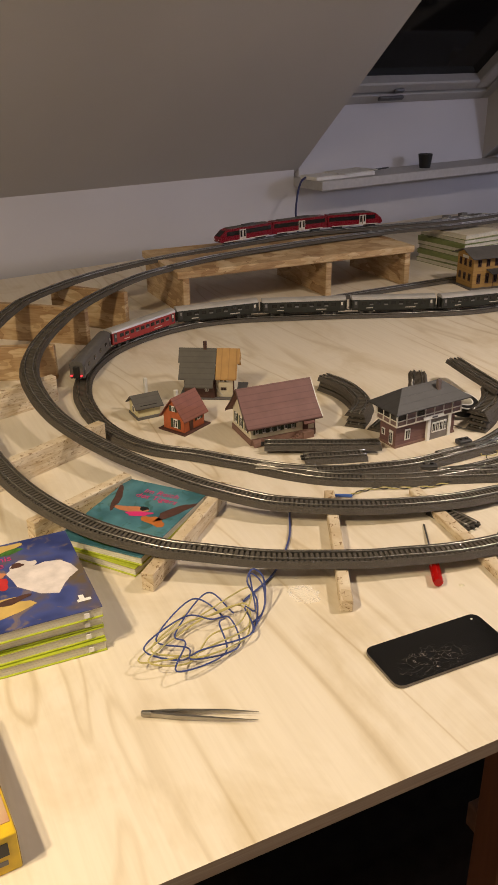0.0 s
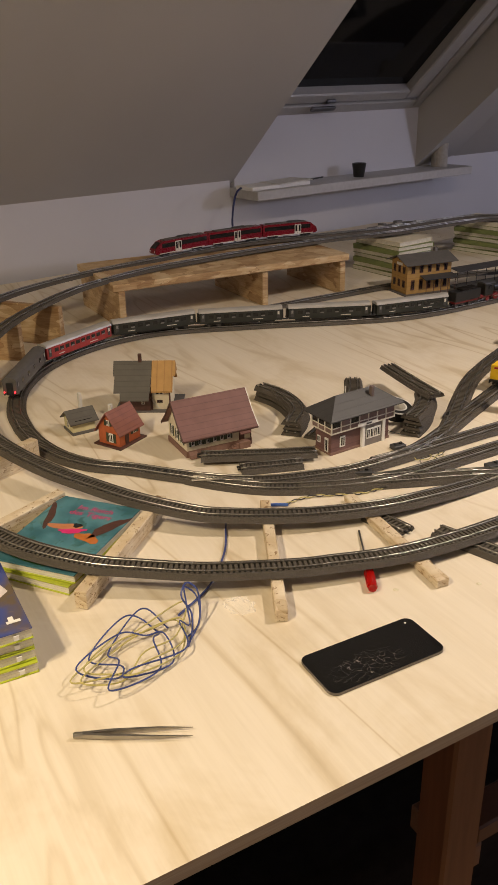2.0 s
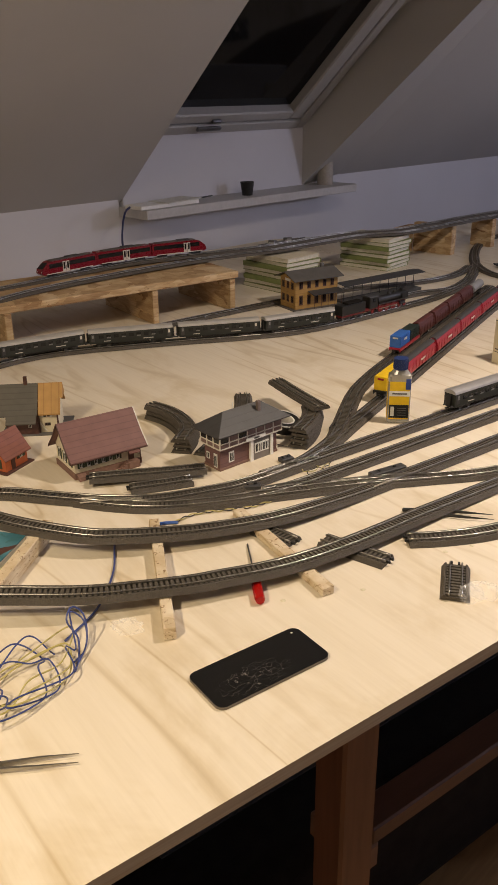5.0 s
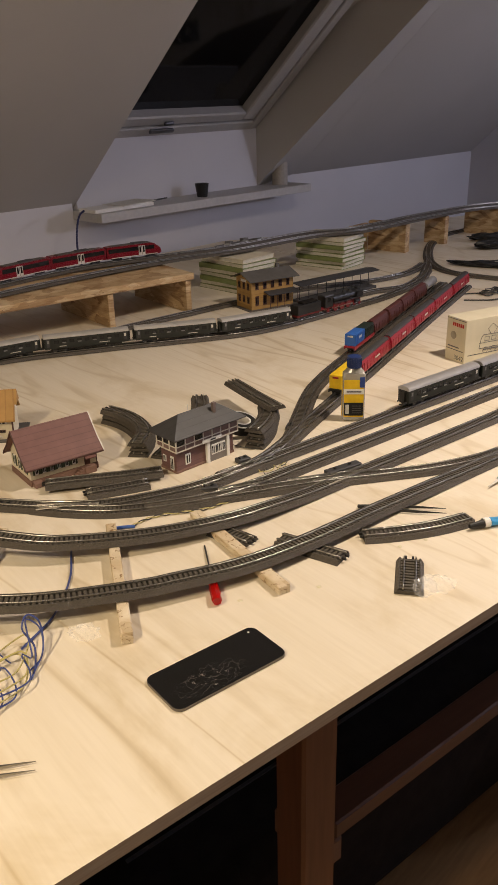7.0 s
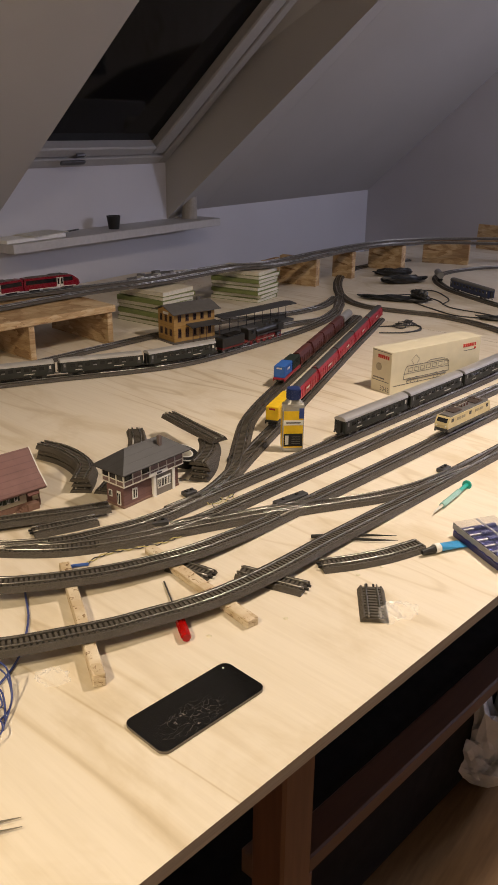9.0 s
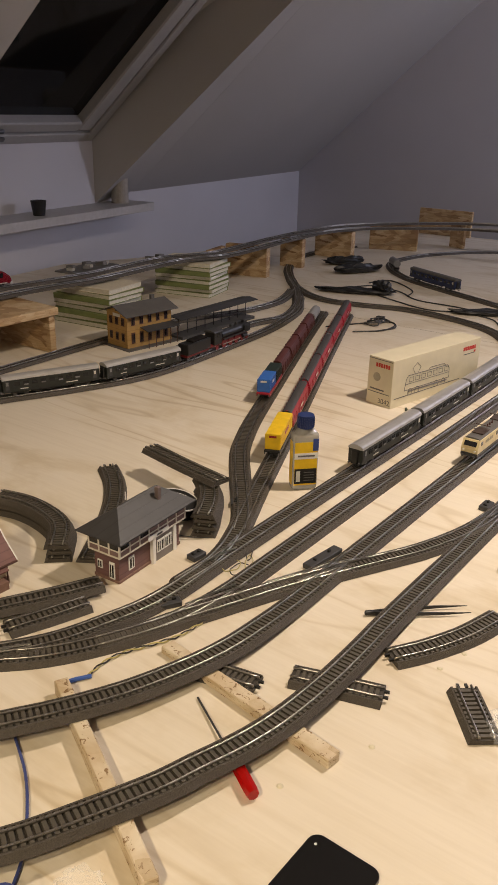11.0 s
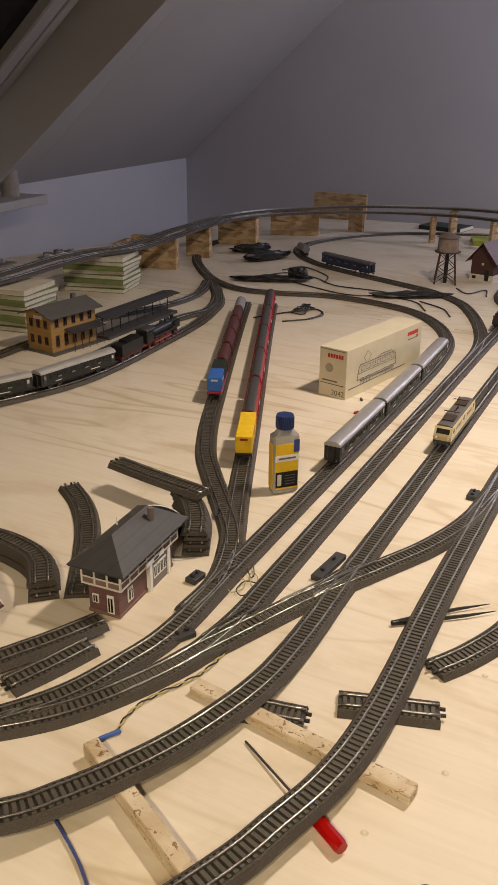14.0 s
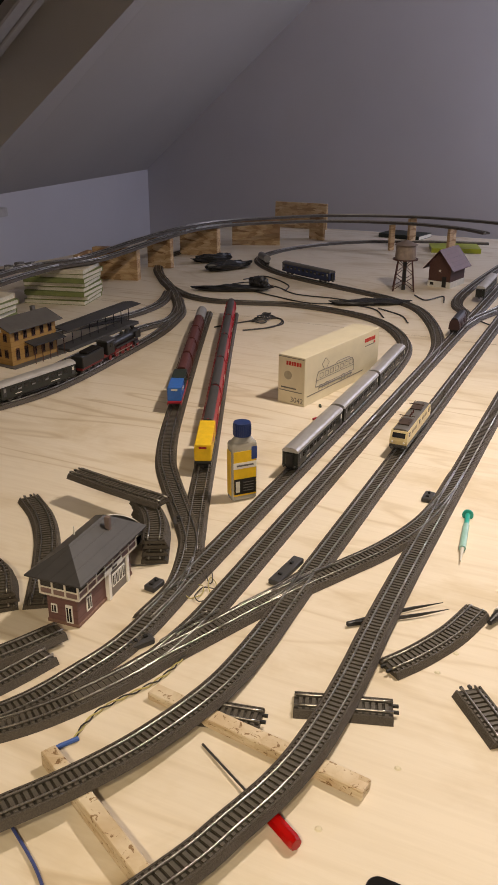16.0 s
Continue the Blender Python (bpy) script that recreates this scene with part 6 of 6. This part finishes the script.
cord("wire", [(0.40, 0.765, TOP + 0.003), (0.452, 0.795, TOP + 0.003), (0.485, 0.825, TOP + 0.003), (0.525, 0.875, TOP + 0.003), (0.555, 0.93, TOP + 0.003), (0.575, 0.965, TOP + 0.003)], 0.0016, BLUEWIRE, "blue wire running under the tracks")
single("wire_sleeve", wire(B(), [Vector((0.638, 0.956, TOP + 0.003)), Vector((0.655, 0.948, TOP + 0.003)), Vector((0.671, 0.938, TOP + 0.003))], 0.0026, 8), plain("blue_tape", (0.05, 0.12, 0.42), 0.4), Matrix(), "blue insulating sleeve on a wire", "wire sleeve")
for c, mat in ((0, YELWIRE), (1, GREYWIRE)):
    pts = []
    for k in range(40):
        u = k / 39
        x, y = 0.668 + 0.232 * u, 0.941 - 0.022 * u - 0.041 * u * u + 0.008 * math.sin(u * 9)
        pts.append((x, y + 0.0016 * math.cos(k * 1.3 + 3.14 * c), TOP + 0.003 + 0.0016 * math.sin(k * 1.3 + 3.14 * c)))
    cord("wire", pts, 0.0009, mat, "thin twisted wire pair beside the tracks")
for c in range(5):
    x, y = 0.965 + 0.022 * (c % 3), 0.945 + 0.016 * (c // 2)
    cord("wire", [(x + 0.018 * math.cos(a * 0.8 + c), y + 0.012 * math.sin(a * 0.8 + c * 2), TOP + 0.003 + 0.002 * (a % 2)) for a in range(9)], 0.0008, YELWIRE if c % 2 else GREYWIRE, "thin curled wire between two tracks")
cord("wire", [(1.01, 1.04, TOP + 0.002), (0.985, 1.07, TOP + 0.006), (0.96, 1.13, TOP + 0.01), (0.93, 1.17, TOP + 0.006)], 0.0008, GREYWIRE, "thin dark wire behind the signal box")
cord("cable", [(1.60, 2.76, 0.985), (1.565, 2.73, 0.975), (1.535, 2.70, 0.94), (1.522, 2.69, 0.87), (1.528, 2.68, 0.80), (1.54, 2.66, TOP + 0.004)], 0.004, plain("navy_cable", (0.02, 0.025, 0.10), 0.5), "dark blue cable hanging from the sill", "cable")

# track pack with leads, controllers and their cables at the far end
def lump(x, y, turn, size, label):
    bm = bmesh.new()
    bmesh.ops.create_icosphere(bm, subdivisions=3, radius=1.0)
    for v in bm.verts:
        d = v.co.normalized()
        f = 1 + 0.35 * noise.noise(d * 2.6 + Vector((x * 9, y * 7, 0)))
        v.co = Vector((d.x * size[0] * f, d.y * size[1] * f, max(0.0, (d.z * 0.5 + 0.5) * size[2] * f)))
    single("dark_gadget", bm, BLACK, pose(x, y, TOP, 0, 0, turn), label, "railway accessory", "railway accessories")


lump(3.103, 1.973, -30, (0.11, 0.04, 0.035), "black signal parts lying on the table")
lump(3.231, 2.103, -40, (0.09, 0.035, 0.035), "black signal parts lying on the table")
lump(2.745, 1.78, -68, (0.14, 0.032, 0.02), "black flat track accessory lying on the table")
lump(2.81, 1.703, 40, (0.05, 0.035, 0.045), "black curved accessory lying on the table")
lump(2.745, 1.267, -60, (0.13, 0.03, 0.018), "black turnout part lying between two tracks")
for k in range(4):
    cord("cable", [(2.40 + (0.05 - 0.006 * k) * math.sin(a * 0.5 + k), 1.50 + (0.024 - 0.004 * k) * math.sin(a + 2 * k * 0.4), TOP + 0.003 + 0.004 * k + 0.002 * (a % 2)) for a in range(13)], 0.0018, GREYWIRE, "thin black cable tied into a small bundle", "cable")
for k, pts in enumerate(([(2.248, 1.593), (2.357, 1.531), (2.43, 1.471), (2.379, 1.425), (2.307, 1.447)], [(2.25, 1.50), (2.325, 1.437), (2.413, 1.443), (2.446, 1.499)], [(2.753, 1.874), (2.827, 1.826), (2.782, 1.732), (2.721, 1.606), (2.67, 1.459), (2.708, 1.344), (2.679, 1.232), (2.579, 1.168)],
                         [(2.846, 1.826), (2.902, 1.778), (2.866, 1.656), (2.782, 1.546), (2.773, 1.397), (2.745, 1.267)], [(2.939, 1.825), (3.031, 1.777), (2.922, 1.636), (2.813, 1.6)], [(2.946, 1.165), (2.882, 1.11), (2.965, 1.07), (2.868, 1.045)], [(2.547, 1.083), (2.631, 1.128), (2.696, 1.221)], [(2.994, 0.88), (2.664, 0.791), (2.535, 0.754)], [(2.663, 0.887), (2.535, 0.773), (2.404, 0.736)])):
    cord("cable", [(x, y, TOP + 0.003) for x, y in pts], 0.0022, GREYWIRE, "thin black cable lying across the table", "cable")

# grey parts lying behind the elevated track
lay = plain("grey_kit_parts", (0.20, 0.19, 0.18), 0.5)
for x, y, turn, sx, sy, hgt in ((1.90, 2.78, 8, 0.24, 0.12, 0.03), (2.42, 2.83, 8, 0.26, 0.12, 0.022), (2.76, 2.745, 0, 0.17, 0.09, 0.022)):
    s = thing("kit_sprue", pose(x, y, TOP, 0, 0, turn), "tray of loose grey model parts by the wall", "model parts", "model parts")
    part("tray", box(B(), (sx, sy, 0.006), pose(0, 0, 0.003), 0.001), lay, s)
    for k in range(7):
        part("model_piece", box(B(), (0.02 + 0.01 * (k % 3), 0.03, hgt * (0.5 + 0.5 * ((k * 37) % 10) / 10)), pose(-sx * 0.4 + sx * 0.13 * k, sy * 0.25 * math.sin(k * 2.0), 0.006 + hgt * 0.3, 0, 6 * (k % 3), 20 * k), 0.002), lay if k % 3 else PALE, s)

# ---- on the window sill ----
SILL = 0.9705
s = thing("papers", ROOM @ pose(-2.96, -0.075, SILL, 0, 0, 2), "white papers and a flat tray on the sill", "papers")
part("tray", box(B(), (0.30, 0.10, 0.014), pose(-0.02, 0, 0.007), 0.002), WHITE, s)
part("sheet", box(B(), (0.20, 0.11, 0.003), pose(0.05, 0.005, 0.016, 0, 0, 8)), PALE, s)
part("pen", tube(B(), 0.004, 0.003, 0.15, pose(0.20, 0.01, 0.010, 0, 90, 12), 8), DARK, s)
s = thing("cup", ROOM @ pose(-2.52, -0.08, SILL), "small black cup on the sill", "cup")
bm = tube(B(), 0.022, 0.030, 0.055, pose(0, 0, 0.0275), 24, False)
bmesh.ops.solidify(bm, geom=list(bm.faces), thickness=0.002)
part("cup_wall", bm, BLACK, s)
part("cup_base", tube(B(), 0.022, 0.022, 0.003, pose(0, 0, 0.0015), 24), BLACK, s)
s = thing("spray_bottle", ROOM @ pose(-1.975, -0.05, SILL), "pale translucent bottle on the sill", "bottle")
HAZE = plain("milky_plastic", (0.34, 0.31, 0.27), 0.3)
part("flask", tube(B(), 0.038, 0.036, 0.13, pose(0, 0, 0.065), 24), HAZE, s, smooth=False)
part("neck", tube(B(), 0.036, 0.012, 0.04, pose(0, 0, 0.15), 24), HAZE, s)
part("cap", tube(B(), 0.012, 0.011, 0.025, pose(0, 0, 0.182), 16), PALE, s)

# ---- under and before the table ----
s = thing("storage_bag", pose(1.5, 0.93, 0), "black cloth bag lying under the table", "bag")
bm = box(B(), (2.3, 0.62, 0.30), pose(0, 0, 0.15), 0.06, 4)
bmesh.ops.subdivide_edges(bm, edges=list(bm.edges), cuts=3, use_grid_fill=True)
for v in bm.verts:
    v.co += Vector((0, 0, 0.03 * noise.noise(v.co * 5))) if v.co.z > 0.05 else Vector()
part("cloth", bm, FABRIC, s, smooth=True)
part("zip", box(B(), (2.0, 0.006, 0.003), pose(0, -0.18, 0.318)), DARK, s)
# black sheet added so that the depth below the table stays dark
single("dark_sheet_under_table", box(B(), (4.6, 0.02, 0.70), pose(2.0, 1.35, 0.35)), FABRIC, Matrix(), "black sheet added to keep the space under the table dark", "panel", kind="structure")
crumple("carrier_bag", pose(1.47, 0.62, 0, 0, 0, 20), 0.09, 0.09, 0.22, "white crumpled carrier bag standing on the floor", plain("white_film", (0.62, 0.60, 0.58), 0.35, 0, 0.1, 20), seed=2)
